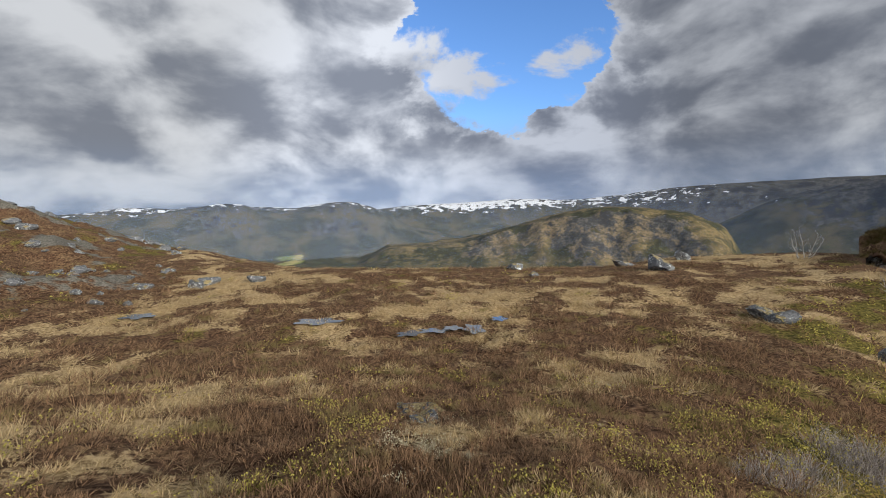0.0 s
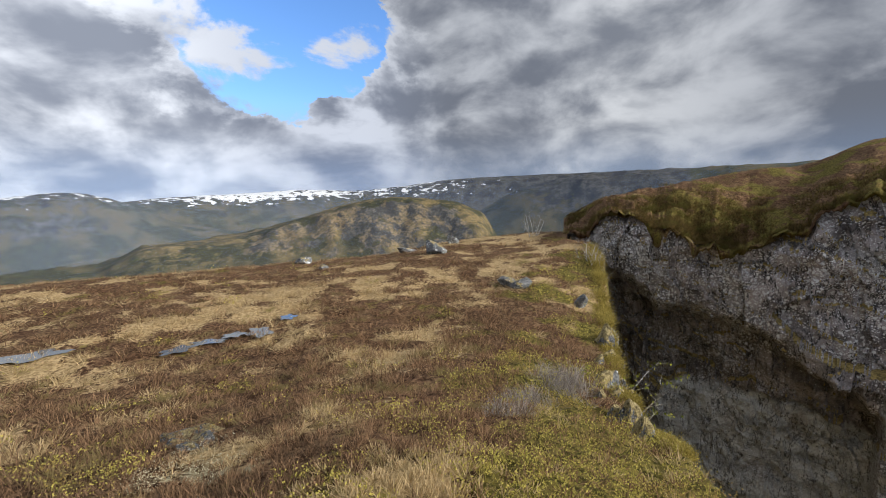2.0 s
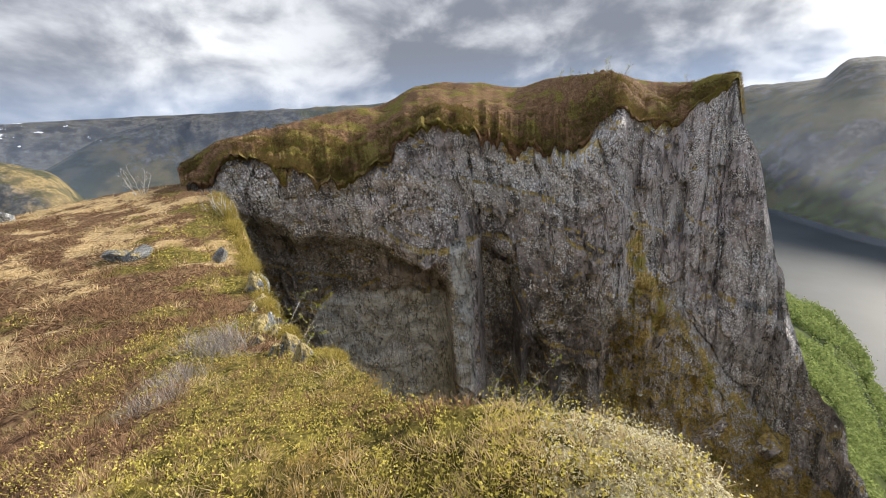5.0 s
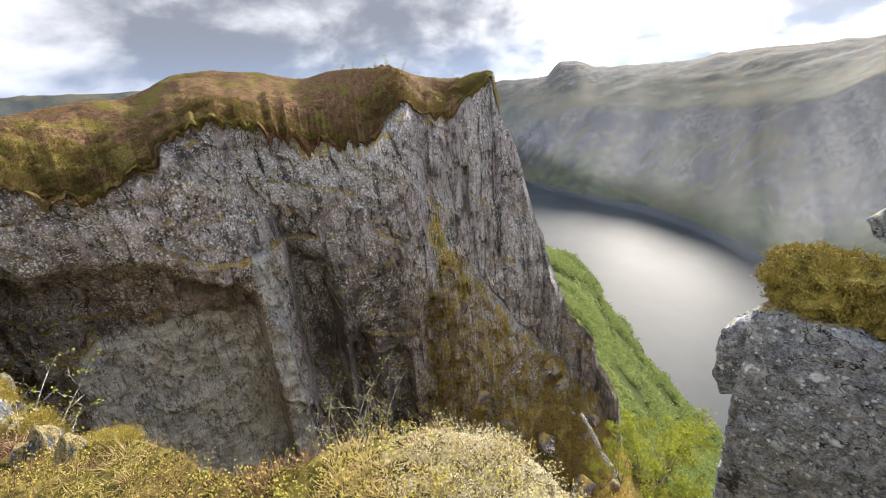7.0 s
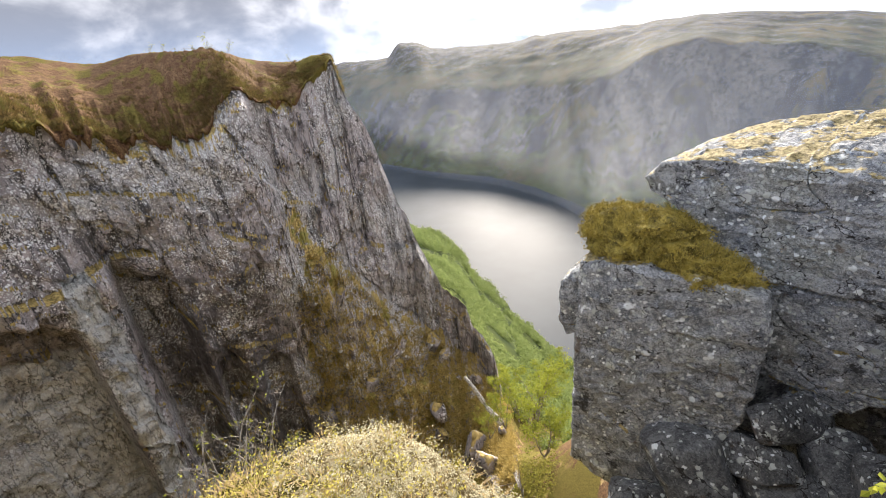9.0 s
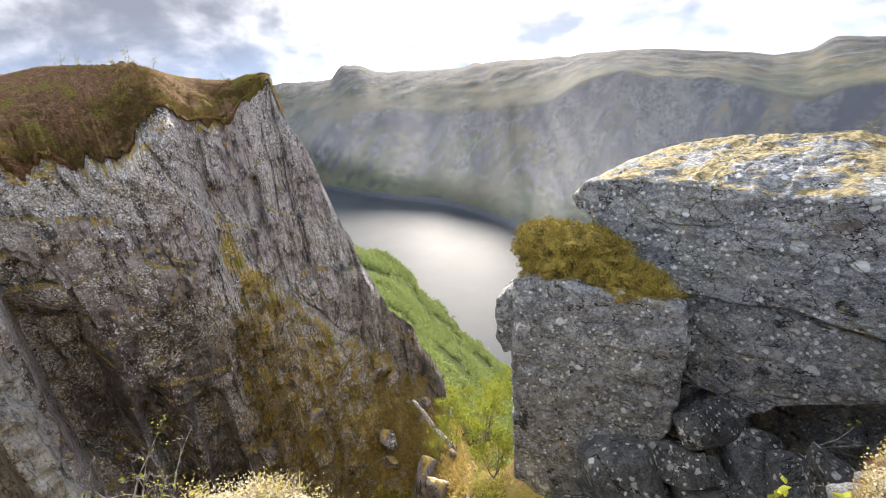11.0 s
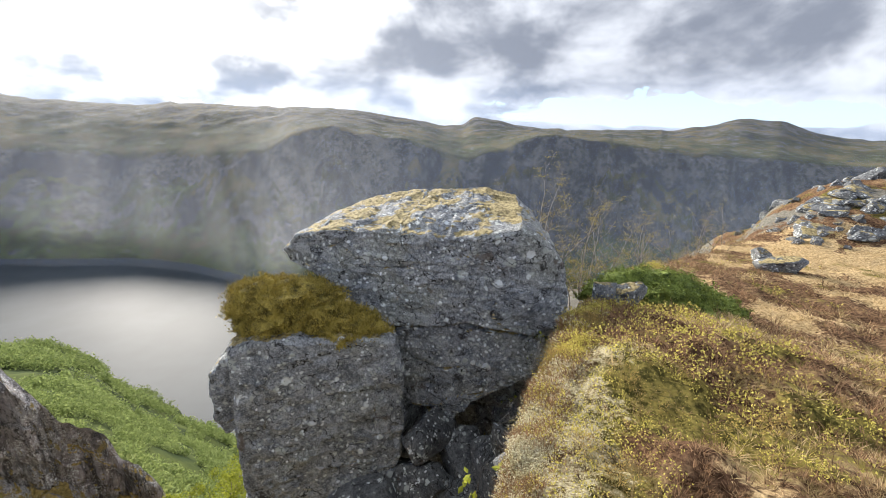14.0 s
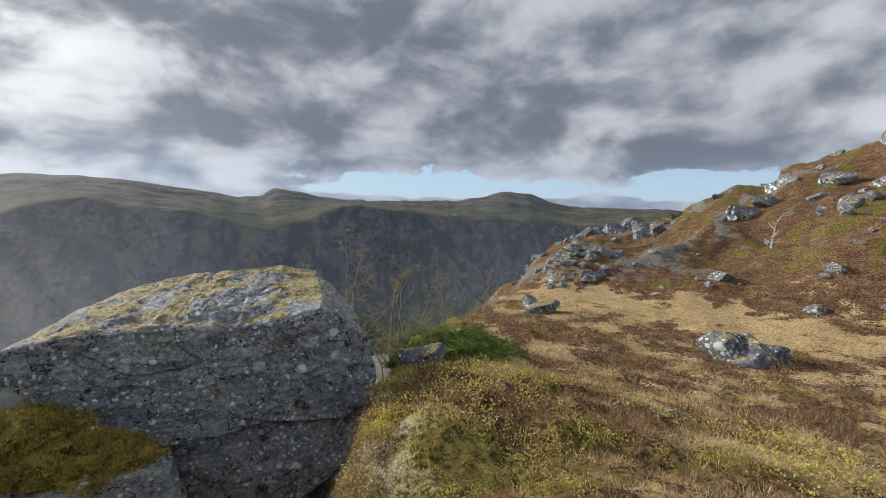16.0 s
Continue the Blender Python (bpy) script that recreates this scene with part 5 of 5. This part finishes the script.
    return np.stack([foot - side, foot + side, tip], 1)


def scraps(rng, base, count, spread, size, lift):
    """Small leaves lying every way round each base point."""
    n = len(base) * count
    b, s, k, up = (np.repeat(q, count, 0) for q in (base, spread, size, lift))
    p = b + rng.normal(0, 0.5, (n, 3)) * np.stack([s, s, up * 0.8], 1) + np.stack([0 * up, 0 * up, up], 1)
    a, c = rng.normal(0, 1, (n, 3)), rng.normal(0, 1, (n, 3))
    a /= np.linalg.norm(a, axis=1, keepdims=True)
    c = np.cross(a, c)
    c /= np.linalg.norm(c, axis=1, keepdims=True)
    a, c = a * k[:, None], c * k[:, None] * 0.6
    return np.concatenate([np.stack([p - a, p + c, p + a], 1), np.stack([p - a, p + a, p - c], 1)], 1).reshape(-1, 3, 3)


def spots(rng, n, az0, az1, r0, r1):
    az, r = rng.uniform(az0, az1, n), np.exp(rng.uniform(np.log(r0), np.log(r1), n))
    keep = (az < 46) | (az > 210) | (r < rim_r(np.clip(az, 44, 222)) + 0.05 + 0.75 * ((az > 180) & (az < 200)) + 0.06 * r * (az < 60))
    az, r = az[keep], r[keep]
    x, y = r * np.sin(np.radians(az)), r * np.cos(np.radians(az))
    return az, r, np.stack([x, y, land(az, r)], 1)


def make_ground_plants():
    rng = np.random.default_rng(5)
    az, r, base = spots(rng, 34000, -62, 255, 1.0, 34)
    straw, green, lichen, stone = cover(az, base[:, 0], base[:, 1], r)
    jit = rng.uniform(-0.18, 0.18, len(az))
    k = np.clip(r / 5, 0.55, 4.0)
    kk = np.clip(r / 5, 0.85, 4.0)
    is_lich = (lichen + jit > 0.5) & (rng.uniform(0, 1, len(az)) < 0.72)
    is_green = ~is_lich & (green + jit > 0.5) & (rng.uniform(0, 1, len(az)) < 0.62)
    is_straw = ~is_lich & ~is_green & (straw + jit > 0.48)
    is_heath = ~is_lich & ~is_green & ~is_straw & (stone < 0.5)
    tall = 0.12 * np.clip(k, 0.7, 1.7) * rng.uniform(0.5, 1.25, len(az)) * (1 + 0.9 * fbm(base[:, 0] / 0.55, base[:, 1] / 0.55, 7, 3, 133))
    tall = np.maximum(tall, 0.03)

    def stuff(name, tris, mat, label):
        tagged(new(name, tri_mesh(name, tris, mat)), label, name.replace("_", " "), kind="stuff")

    m = is_heath
    stuff("heather", tufts(rng, base[m], 24, tall[m], 0.17 * k[m], 0.0042 * kk[m]), HEATHER, "rust-brown heather twigs covering the moor")
    m = is_straw
    stuff("dry_grass", tufts(rng, base[m], 24, tall[m] * 0.85, 0.18 * k[m], 0.004 * kk[m]), STRAW, "bleached straw-coloured grass tussocks")
    m = is_green
    low = np.clip(tall[m] * 0.55, 0.03, 0.2)
    stuff("bilberry", np.concatenate([scraps(rng, base[m], 9, 0.14 * k[m], 0.011 * kk[m], low), tufts(rng, base[m], 8, tall[m] * 0.8, 0.12 * k[m], 0.003 * k[m])]), BILBERRY, "low yellow-green bilberry leaves and moss")
    m = is_lich
    stuff("lichen", np.concatenate([scraps(rng, base[m], 30, 0.13 * k[m], 0.0075 * kk[m], 0.035 * kk[m]), tufts(rng, base[m][::3], 7, tall[m][::3] * 0.7, 0.12 * k[m][::3], 0.003 * k[m][::3])]), LICHEN, "cream reindeer lichen cushions on the bank")
    # leaves standing out of the heather close by
    az, r, base = spots(rng, 18000, -50, 250, 1.0, 9)
    keep = fbm(base[:, 0] / 0.8, base[:, 1] / 0.8, 3, 3, 131) > np.where(az > 180, -0.08, np.where(az > 30, 0.05, 0.30))
    base, k = base[keep], np.clip(r[keep] / 4, 0.45, 2.2) * np.where(az[keep] > 180, 1.35, 1.0)
    stuff("bilberry_sprigs", scraps(rng, base, 7, 0.07 * k, 0.010 * k, 0.10 + 0.0 * k), BILBERRY, "bright green sprigs rising from the heather")
    # the steep edge of the bank by the blocks
    az = rng.uniform(172, 200, 15000)
    r = np.maximum(rim_r(az) + rng.uniform(-2.2, 0.9, len(az)), 0.9)
    base = np.stack([r * np.sin(np.radians(az)), r * np.cos(np.radians(az)), land(az, r)], 1)
    pick = fbm(base[:, 0] / 0.35, base[:, 1] / 0.35, base[:, 2] / 0.35, 3, 134) + rng.normal(0, 0.12, len(az))
    k = np.clip(r / 4, 0.6, 1.6)
    m = pick > 0.10
    stuff("bank_lichen", scraps(rng, base[m], 16, 0.09 * k[m], 0.013 * k[m], 0.03 * k[m]), LICHEN, "cream lichen tufts on the bank's edge")
    m = pick < -0.08
    stuff("bank_bilberry", np.concatenate([scraps(rng, base[m], 14, 0.10 * k[m], 0.011 * k[m], 0.07 * k[m]), tufts(rng, base[m], 8, 0.13 * k[m], 0.10 * k[m], 0.004 * k[m])]), BILBERRY, "yellow-green bilberry on the bank's edge")
    m = np.abs(pick) < 0.16
    stuff("bank_heather", tufts(rng, base[m], 26, 0.12 * k[m], 0.15 * k[m], 0.004 * k[m]), HEATHER, "rusty heather on the bank's edge")
    # grass hanging over the rim at the gorge's head
    az = rng.uniform(49.0, 60, 4600)
    r = rim_r(az) * (1 + rng.uniform(-0.02, 0.12, len(az)))
    base = np.stack([r * np.sin(np.radians(az)), r * np.cos(np.radians(az)), land(az, r)], 1)
    k = np.clip(r / 8, 0.7, 2.0)
    stuff("brink_grass", np.concatenate([tufts(rng, base, 12, 0.20 * k, 0.22 * k, 0.006 * k), scraps(rng, base[::2], 8, 0.2 * k[::2], 0.016 * k[::2], 0.08 * k[::2])]), plant_paint("brink_grass", (0.16, 0.13, 0.03), (0.52, 0.42, 0.12)), "ochre grass and moss hanging over the gorge rim")
    # fringe on the far wall's rim
    az = rng.uniform(46, 113, 15000)
    q = np.abs(rng.normal(0, 3.4, len(az)))
    r = wall_r(az) + q - 0.6
    z = land(az, np.maximum(r, wall_r(az)), turf=True) + 0.1
    base = np.stack([r * np.sin(np.radians(az)), r * np.cos(np.radians(az)), z], 1)
    one = np.ones(len(az))
    size = 0.30 * one * (1 + 0.8 * fbm(base[:, 0] / 2, base[:, 1] / 2, 4, 3, 144))
    stuff("rim_grass", tufts(rng, base, 10, size, 0.4 * one, 0.02 * one), plant_paint("rim_grass", (0.045, 0.038, 0.013), (0.24, 0.165, 0.062), (0.14, 0.125, 0.035), 0.10), "olive and russet grass along the gorge rim")
    # moss and grass on the ledges of the leaning ramp and the gorge floor
    az = rng.uniform(100, 142, 9000)
    r = rng.uniform(12, 60, len(az))
    z = land(az, r)
    base = np.stack([r * np.sin(np.radians(az)), r * np.cos(np.radians(az)), z], 1)
    keep = r < wall_r(az)
    one = np.ones(keep.sum())
    ramp = GRID["ramp"][rng.integers(0, len(GRID["ramp"]), 8000)]
    one2 = np.ones(len(ramp))
    stuff("ramp_grass", np.concatenate([tufts(rng, ramp, 10, 0.45 * one2, 0.7 * one2, 0.03 * one2), scraps(rng, ramp, 4, 0.7 * one2, 0.09 * one2, 0.2 * one2)]), plant_paint("ramp_grass", (0.22, 0.16, 0.05), (0.70, 0.55, 0.20)), "golden-brown grass on the leaning ramp")
    stuff("gorge_scrub", scraps(rng, base[keep], 14, 0.9 * one, 0.10 * one, 0.5 * one), plant_paint("gorge_scrub", (0.11, 0.11, 0.02), (0.36, 0.34, 0.07)), "yellow-green scrub on the gorge floor")


make_ground_plants()


def make_woods():
    rng = np.random.default_rng(9)
    n = 9000
    az, r = rng.uniform(116, 146, n), np.exp(rng.uniform(np.log(75), np.log(1150), n))
    z = land(az, r)
    keep = (z > LAKE_Z + 3) & (fbm(az / 3, np.log(r) * 6, 2, 3, 141) > -0.08)
    az, r, z = az[keep], r[keep], z[keep]
    base = np.stack([r * np.sin(np.radians(az)), r * np.cos(np.radians(az)), z], 1)
    k = rng.uniform(0.7, 1.3, len(az)) * np.clip(r / 260, 0.75, 2.0)
    tris = scraps(rng, base, 42, 2.3 * k, 0.62 * k, 3.4 * k)
    tagged(new("birch_wood", tri_mesh("birch_wood", tris, WOODS)), "light green birch wood on the slope to the fjord", "forest", kind="stuff")


make_woods()


def tube(bm, points, radii, sides=5):
    rings = []
    for i, (p, q) in enumerate(zip(points, radii)):
        d = (points[min(i + 1, len(points) - 1)] - points[max(i - 1, 0)]).normalized()
        a = d.orthogonal().normalized()
        b = d.cross(a)
        rings.append([bm.verts.new(p + (a * math.cos(t) + b * math.sin(t)) * q) for t in (j * math.tau / sides for j in range(sides))])
    for r0, r1 in zip(rings, rings[1:]):
        for j in range(sides):
            bm.faces.new((r0[j], r0[(j + 1) % sides], r1[(j + 1) % sides], r1[j]))
    bm.faces.new(rings[-1])


def limb(rng, start, way, length, wiggle, steps=6):
    pts, d = [start.copy()], way.normalized()
    for i in range(steps):
        d = (d + Vector((rng.gauss(0, wiggle), rng.gauss(0, wiggle), rng.gauss(0.04, wiggle)))).normalized()
        pts.append(pts[-1] + d * length / steps)
    return pts


def tree(name, seed, tall, stems, leaves, leaf, girth, mat, label, category, spread=0.35, twigs=7, group="", leaf_mat=None):
    """A birch or shrub: stems, limbs and twigs, with loose leaves."""
    rng = random.Random(seed)
    root = new(name)
    tagged(root, label, category, group)
    fine, tips = bmesh.new(), []
    for s in range(stems):
        way = Vector((rng.gauss(0, spread), rng.gauss(0, spread), 1))
        h = tall * rng.uniform(0.75, 1.0)
        pts = limb(rng, Vector((rng.gauss(0, 0.02 * stems), rng.gauss(0, 0.02 * stems), -0.08 * tall)), way, h * 1.08, 0.10, 9)
        wood = bmesh.new()
        tube(wood, pts, [girth * (1 - 0.88 * i / 9) for i in range(10)], 6)
        part("trunk" if stems == 1 else "stem", wood, mat, root)
        for i in range(2, 10):
            for b in range(2 if stems < 3 else 1):
                t = rng.uniform(0, math.tau)
                w = Vector((math.cos(t), math.sin(t), rng.uniform(0.3, 0.9)))
                ln = h * rng.uniform(0.22, 0.40) * (1.15 - i / 11)
                q = limb(rng, pts[i], w, ln, 0.16, 5)
                g = girth * 0.38 * (1.1 - i / 11)
                tube(fine, q, [max(g * (1 - 0.15 * j), girth * 0.06) for j in range(6)], 4)
                for c in range(twigs):
                    j = rng.randint(1, 5)
                    e = limb(rng, q[j], (q[j] - q[j - 1]).normalized() + Vector((rng.gauss(0, 0.7), rng.gauss(0, 0.7), rng.uniform(-0.1, 0.8))), ln * rng.uniform(0.25, 0.5), 0.2, 3)
                    tube(fine, e, [max(g * 0.4, girth * 0.11), girth * 0.10, girth * 0.08, girth * 0.06], 3)
                    tips.extend(e[1:])
    part("branchwork", fine, mat, root)["kind"] = "stuff"
    if leaves and tips:
        nr = np.random.default_rng(seed)
        pts = np.array([tips[rng.randrange(len(tips))] for i in range(leaves)])
        one = np.ones(len(pts))
        me = tri_mesh("crown", scraps(nr, pts, 2, 0.05 * tall * one, leaf * one, 0.0 * one), leaf_mat or LEAF)
        c = new("crown", me)
        c.parent, c["kind"] = root, "stuff"
    return root


def make_trees():
    rng = random.Random(3)
    bare = tree("shrub", 21, 2.3, 5, 0, 0, 0.035, PALE_BARK, "bare pale grey birch shrub at the gorge head", "shrub", 0.3, 4)
    bare.matrix_world = pose(*at(48.6, 22.5, ground_z(48.6, 22.5) - 0.9))
    o = copy_thing(bare, pose(*at(50.2, 22.0, -3.4), 0, 0, 120))
    o = copy_thing(bare, pose(*at(41.6, 31.5, -2.2), 0, 0, 220))
    tagged(o, "leafless grey birch shrub on the gorge's far lip", "shrub")
    nr = np.random.default_rng(22)
    foot = np.stack([nr.normal(0, 0.13, 26), nr.normal(0, 0.13, 26), 0 * np.arange(26)], 1)
    one = np.ones(26)
    twigs = np.concatenate([tufts(nr, foot, 26, 0.24 * one, 0.20 * one, 0.0036 * one), scraps(nr, foot + (0, 0, 0.10), 8, 0.16 * one, 0.009 * one, 0.05 * one)])
    low = tagged(new("shrub", tri_mesh("shrub", twigs, plant_paint("grey_twigs", (0.11, 0.09, 0.08), (0.54, 0.49, 0.45)))), "low bare grey dwarf shrub among bilberry", "shrub")
    low.matrix_world = pose(*at(41.5, 5.2, ground_z(41.5, 5.2)))
    for az, r, k in ((45.5, 6.4, 1.4), (38.6, 4.4, 0.8), (46.6, 6.2, 1.1)):
        copy_thing(low, pose(*at(az, r, ground_z(az, r)), 0, 0, az * 31) @ Matrix.Scale(k, 4))
    dark = tree("shrub", 23, 1.5, 7, 60, 0.02, 0.02, BARK, "leafless brown shrub growing from the gorge side", "shrub", 0.55, 6)
    dark.matrix_world = pose(*at(84, 4.3, -2.75))
    for az, r, z, k in ((80.5, 4.4, -2.8, 0.9), (89, 4.1, -2.7, 0.8), (98, 4.0, -2.9, 0.9), (120, 3.6, -3.9, 0.8)):
        copy_thing(dark, pose(*at(az, r, z), 0, 0, az * 17) @ Matrix.Scale(k, 4))
    ledge = tree("shrub", 24, 1.7, 3, 50, 0.03, 0.02, PALE_BARK, "thin bare birch leaning from the rim's ledge", "shrub", 0.4, 4)
    ledge.matrix_world = pose(*at(52.0, 8.4, ground_z(52.0, 8.4) - 0.9), 12, 10, 0)
    copy_thing(ledge, pose(*at(50.6, 6.2, ground_z(50.6, 6.2) - 0.75), 18, 0, 80) @ Matrix.Scale(0.75, 4))
    copy_thing(ledge, pose(*at(52.2, 13.0, ground_z(52.2, 13.0) - 0.3), 10, 0, 180))
    sap = tree("sapling", 25, 2.0, 2, 40, 0.05, 0.02, BARK, "small bare birch sapling on the cliff's crest", "sapling", 0.3, 3)
    sap.matrix_world = pose(*at(99.2, 48.0, EYE + 48.0 * slope(3.4)))
    for az, r, e, k in ((100.6, 49, 2.9, 0.9), (98.0, 50, 3.4, 0.6), (94.5, 55, 3.6, 0.7), (93.0, 58, 3.5, 0.8), (107.5, 58, 1.9, 0.6)):
        copy_thing(sap, pose(*at(az, r, EYE + r * slope(e)), 0, 0, az * 40) @ Matrix.Scale(k, 4))
    birch = tree("birch", 26, 4.2, 3, 520, 0.026, 0.042, BARK, "slender birch nearly bare with opening buds", "tree", 0.26, 7, "birches below the bank", BUDS)
    birch.matrix_world = pose(*at(182.0, 15.0, -3.1))
    for az, r, z, k in ((184.5, 15.5, -3.3, 0.95), (179.5, 16.0, -3.4, 0.8), (189.5, 12.0, -3.0, 0.72), (191.5, 12.5, -3.1, 0.8), (193.5, 12.0, -3.1, 0.7), (195.5, 15.5, -4.0, 0.8), (198.5, 22, -5.6, 0.95), (200.5, 25, -6.0, 0.95), (202.3, 27, -6.0, 0.95), (204, 30, -5.8, 0.9), (206, 33, -5.4, 0.85), (197, 19, -5.0, 0.8)):
        copy_thing(birch, pose(*at(az, r, z), 0, 0, az * 57) @ Matrix.Scale(k, 4))
    big = tree("birch", 27, 5.5, 3, 1500, 0.06, 0.06, BARK, "birch with fresh yellow-green leaves in the gorge", "tree", 0.25, 6, "birches in the gorge")
    big.matrix_world = pose(*at(137.2, 17.5, -17.3))
    for az, r, z, k in ((135, 21, -20.5, 0.8), (139.5, 16, -17.5, 0.75), (132.5, 24, -24.5, 0.8), (138.5, 23, -21, 0.9), (129.5, 26, -28, 0.7)):
        copy_thing(big, pose(*at(az, r, z), 0, 0, az * 23) @ Matrix.Scale(k, 4))
    snag = tree("snag", 28, 2.4, 1, 0, 0, 0.09, PALE_BARK, "dead white birch stump with short broken limbs", "tree", 0.1, 1)
    snag.matrix_world = pose(*at(235.7, 37.0, ground_z(235.7, 37.0)))
    sprig = tree("sprig", 29, 1.5, 2, 44, 0.040, 0.007, BARK, "thin birch sprig with bright spring leaves", "sapling", 0.2, 2)
    sprig.matrix_world = pose(*at(175.5, 2.55, -2.2), -14, 0, 0)
    copy_thing(sprig, pose(*at(178.5, 2.6, -2.25), -10, 0, 140))
    dead = tree("shrub", 30, 0.8, 2, 16, 0.02, 0.008, PALE_BARK, "small dead white twig beside the boulder", "shrub", 0.3, 3)
    dead.matrix_world = pose(*at(184.8, 6.6, -1.9))
    copy_thing(dead, pose(*at(181.0, 6.3, -2.9), 0, -50, 40))
    # the pale log lying on the ramp
    bm = bmesh.new()
    a, b = Vector(at(125.5, 27.5, EYE + 27.5 * slope(-41.5))), Vector(at(131.9, 25.5, EYE + 25.5 * slope(-47.6)))
    tube(bm, [a.lerp(b, i / 8) + Vector((0, 0, 0.15 * math.sin(i))) for i in range(9)], [0.14 + 0.015 * i for i in range(9)], 8)
    ob = part("log", bm, PALE_BARK)
    tagged(ob, "bleached fallen log lying down the mossy ramp", "log")


make_trees()


def make_cushions():
    """Moss and juniper cushions."""
    rng = np.random.default_rng(15)

    def cushion(name, centre, size, seed, mat, label, dense=9000, leaf=0.020):
        bm = bmesh.new()
        bmesh.ops.create_icosphere(bm, subdivisions=4, radius=1.0)
        co = np.array([v.co for v in bm.verts])
        k = 1 + 0.42 * fbm(co[:, 0] * 2.2 + seed, co[:, 1] * 2.2, co[:, 2] * 2.2, 5, seed, gain=0.6) + 0.30 * fbm(co[:, 0] * 6 + seed, co[:, 1] * 6, co[:, 2] * 6, 3, seed + 1)
        co = co * k[:, None] * np.array(size)
        for v, q in zip(bm.verts, co):
            v.co = q
        ob = part(name, bm, mat)
        ob.location = centre
        p = co[rng.integers(0, len(co), dense)] + rng.normal(0, 0.04, (dense, 3))
        p = p[p[:, 2] > -0.35 * size[2]]
        one = np.ones(len(p))
        me = tri_mesh("foliage", np.concatenate([scraps(rng, p, 2, 0.06 * one, leaf * one, 0.012 * one), tufts(rng, p[::4], 9, 0.13 * one[::4], 0.09 * one[::4], 0.006 * one[::4])]), mat)
        f = new("foliage", me)
        f.parent, f["kind"] = ob, "stuff"
        return tagged(ob, label, name)

    cushion("moss_cushion", at(149.6, 7.55, -1.28), (0.95, 0.75, 0.50), 1, MOSS, "thick golden-green moss cushion on the rock shelf")
    cushion("moss_cushion", at(156.5, 7.15, -1.55), (0.75, 0.5, 0.30), 2, MOSS, "low golden-green moss mat on the rock shelf", 6000)
    cushion("juniper", at(199.0, 9.5, ground_z(199, 9.5)), (1.2, 0.9, 0.55), 3, JUNIPER, "low bright green juniper bush on the bank", 5200, 0.03)
    cushion("juniper", at(203.0, 11.5, ground_z(203, 11.5)), (1.1, 0.8, 0.35), 4, JUNIPER, "low bright green juniper bush on the bank", 4200, 0.03)


make_cushions()


# ---- tinted sheets standing in for haze before the ranges and along the far shore ----
def haze_sheet_paint(strength, low, high, colour, shafts=False):
    m = bpy.data.materials.new("mist")
    m.use_nodes = True
    n = Nodes(m.node_tree)
    p = n.add("ShaderNodeTexCoord").outputs["Object"]
    z = n.add("ShaderNodeSeparateXYZ", {0: p}).outputs[2]
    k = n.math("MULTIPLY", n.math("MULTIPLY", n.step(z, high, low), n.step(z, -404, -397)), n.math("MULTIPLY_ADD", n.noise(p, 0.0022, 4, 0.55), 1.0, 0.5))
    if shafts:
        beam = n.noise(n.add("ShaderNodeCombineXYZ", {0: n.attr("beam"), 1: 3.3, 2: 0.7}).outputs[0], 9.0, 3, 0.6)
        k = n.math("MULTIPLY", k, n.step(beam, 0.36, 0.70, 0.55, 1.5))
    # added see-through sheet: the haze's light is put into its tint and density
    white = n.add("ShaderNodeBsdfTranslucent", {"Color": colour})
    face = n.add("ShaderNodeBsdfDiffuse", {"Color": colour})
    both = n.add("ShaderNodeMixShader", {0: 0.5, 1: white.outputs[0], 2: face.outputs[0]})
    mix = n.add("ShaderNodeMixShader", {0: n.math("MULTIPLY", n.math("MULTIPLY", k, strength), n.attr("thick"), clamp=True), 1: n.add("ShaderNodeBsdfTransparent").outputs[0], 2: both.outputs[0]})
    n.tree.links.new(mix.outputs[0], n.add("ShaderNodeOutputMaterial").inputs[0])
    return m


def make_haze_sheet(az0, az1, dist, strength, low, high, colour, label, fade=False):
    az = np.arange(az0, az1 + 0.1, 0.5)
    z = np.linspace(-420, high + 40, 40)
    Z, A = np.meshgrid(z, az, indexing="ij")
    R = dist(A)
    me = grid_mesh("mist", np.stack([R * np.sin(np.radians(A)), R * np.cos(np.radians(A)), Z], -1).reshape(-1, 3), len(z), len(az))
    attribute(me, "thick", (ease(A, az0, az0 + 16) * (1 - ease(A, az1 - 34, az1)) if fade else 1 + 0 * A))
    # light shafts fanning from under the sun, painted into the sheet's density
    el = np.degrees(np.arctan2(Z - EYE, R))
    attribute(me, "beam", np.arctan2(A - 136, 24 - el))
    me.materials.append(haze_sheet_paint(strength, low, high, colour, fade))
    tagged(new("mist", me), label, "mist", kind="structure")


make_haze_sheet(-75, 112, lambda a: 2460 + 0 * a, 0.16, -40, 260, (0.45, 0.64, 1.0), "tinted sheet painting thin blue haze before the snowy ranges")
make_haze_sheet(-75, 112, lambda a: 1450 + 0 * a, 0.07, -150, 120, (0.60, 0.72, 0.95), "tinted sheet painting thin haze over the valley floor")
make_haze_sheet(108, 250, lambda a: far_shore(a, -45), 0.11, -250, 380, (0.48, 0.58, 0.82), "tinted sheet painting thin blue haze along the fjord's far wall")
make_haze_sheet(112, 178, lambda a: far_shore(a, -60), 0.13, -390, 300, (0.86, 0.83, 0.78), "sheet painting mist and light shafts before the fjord's far wall", True)
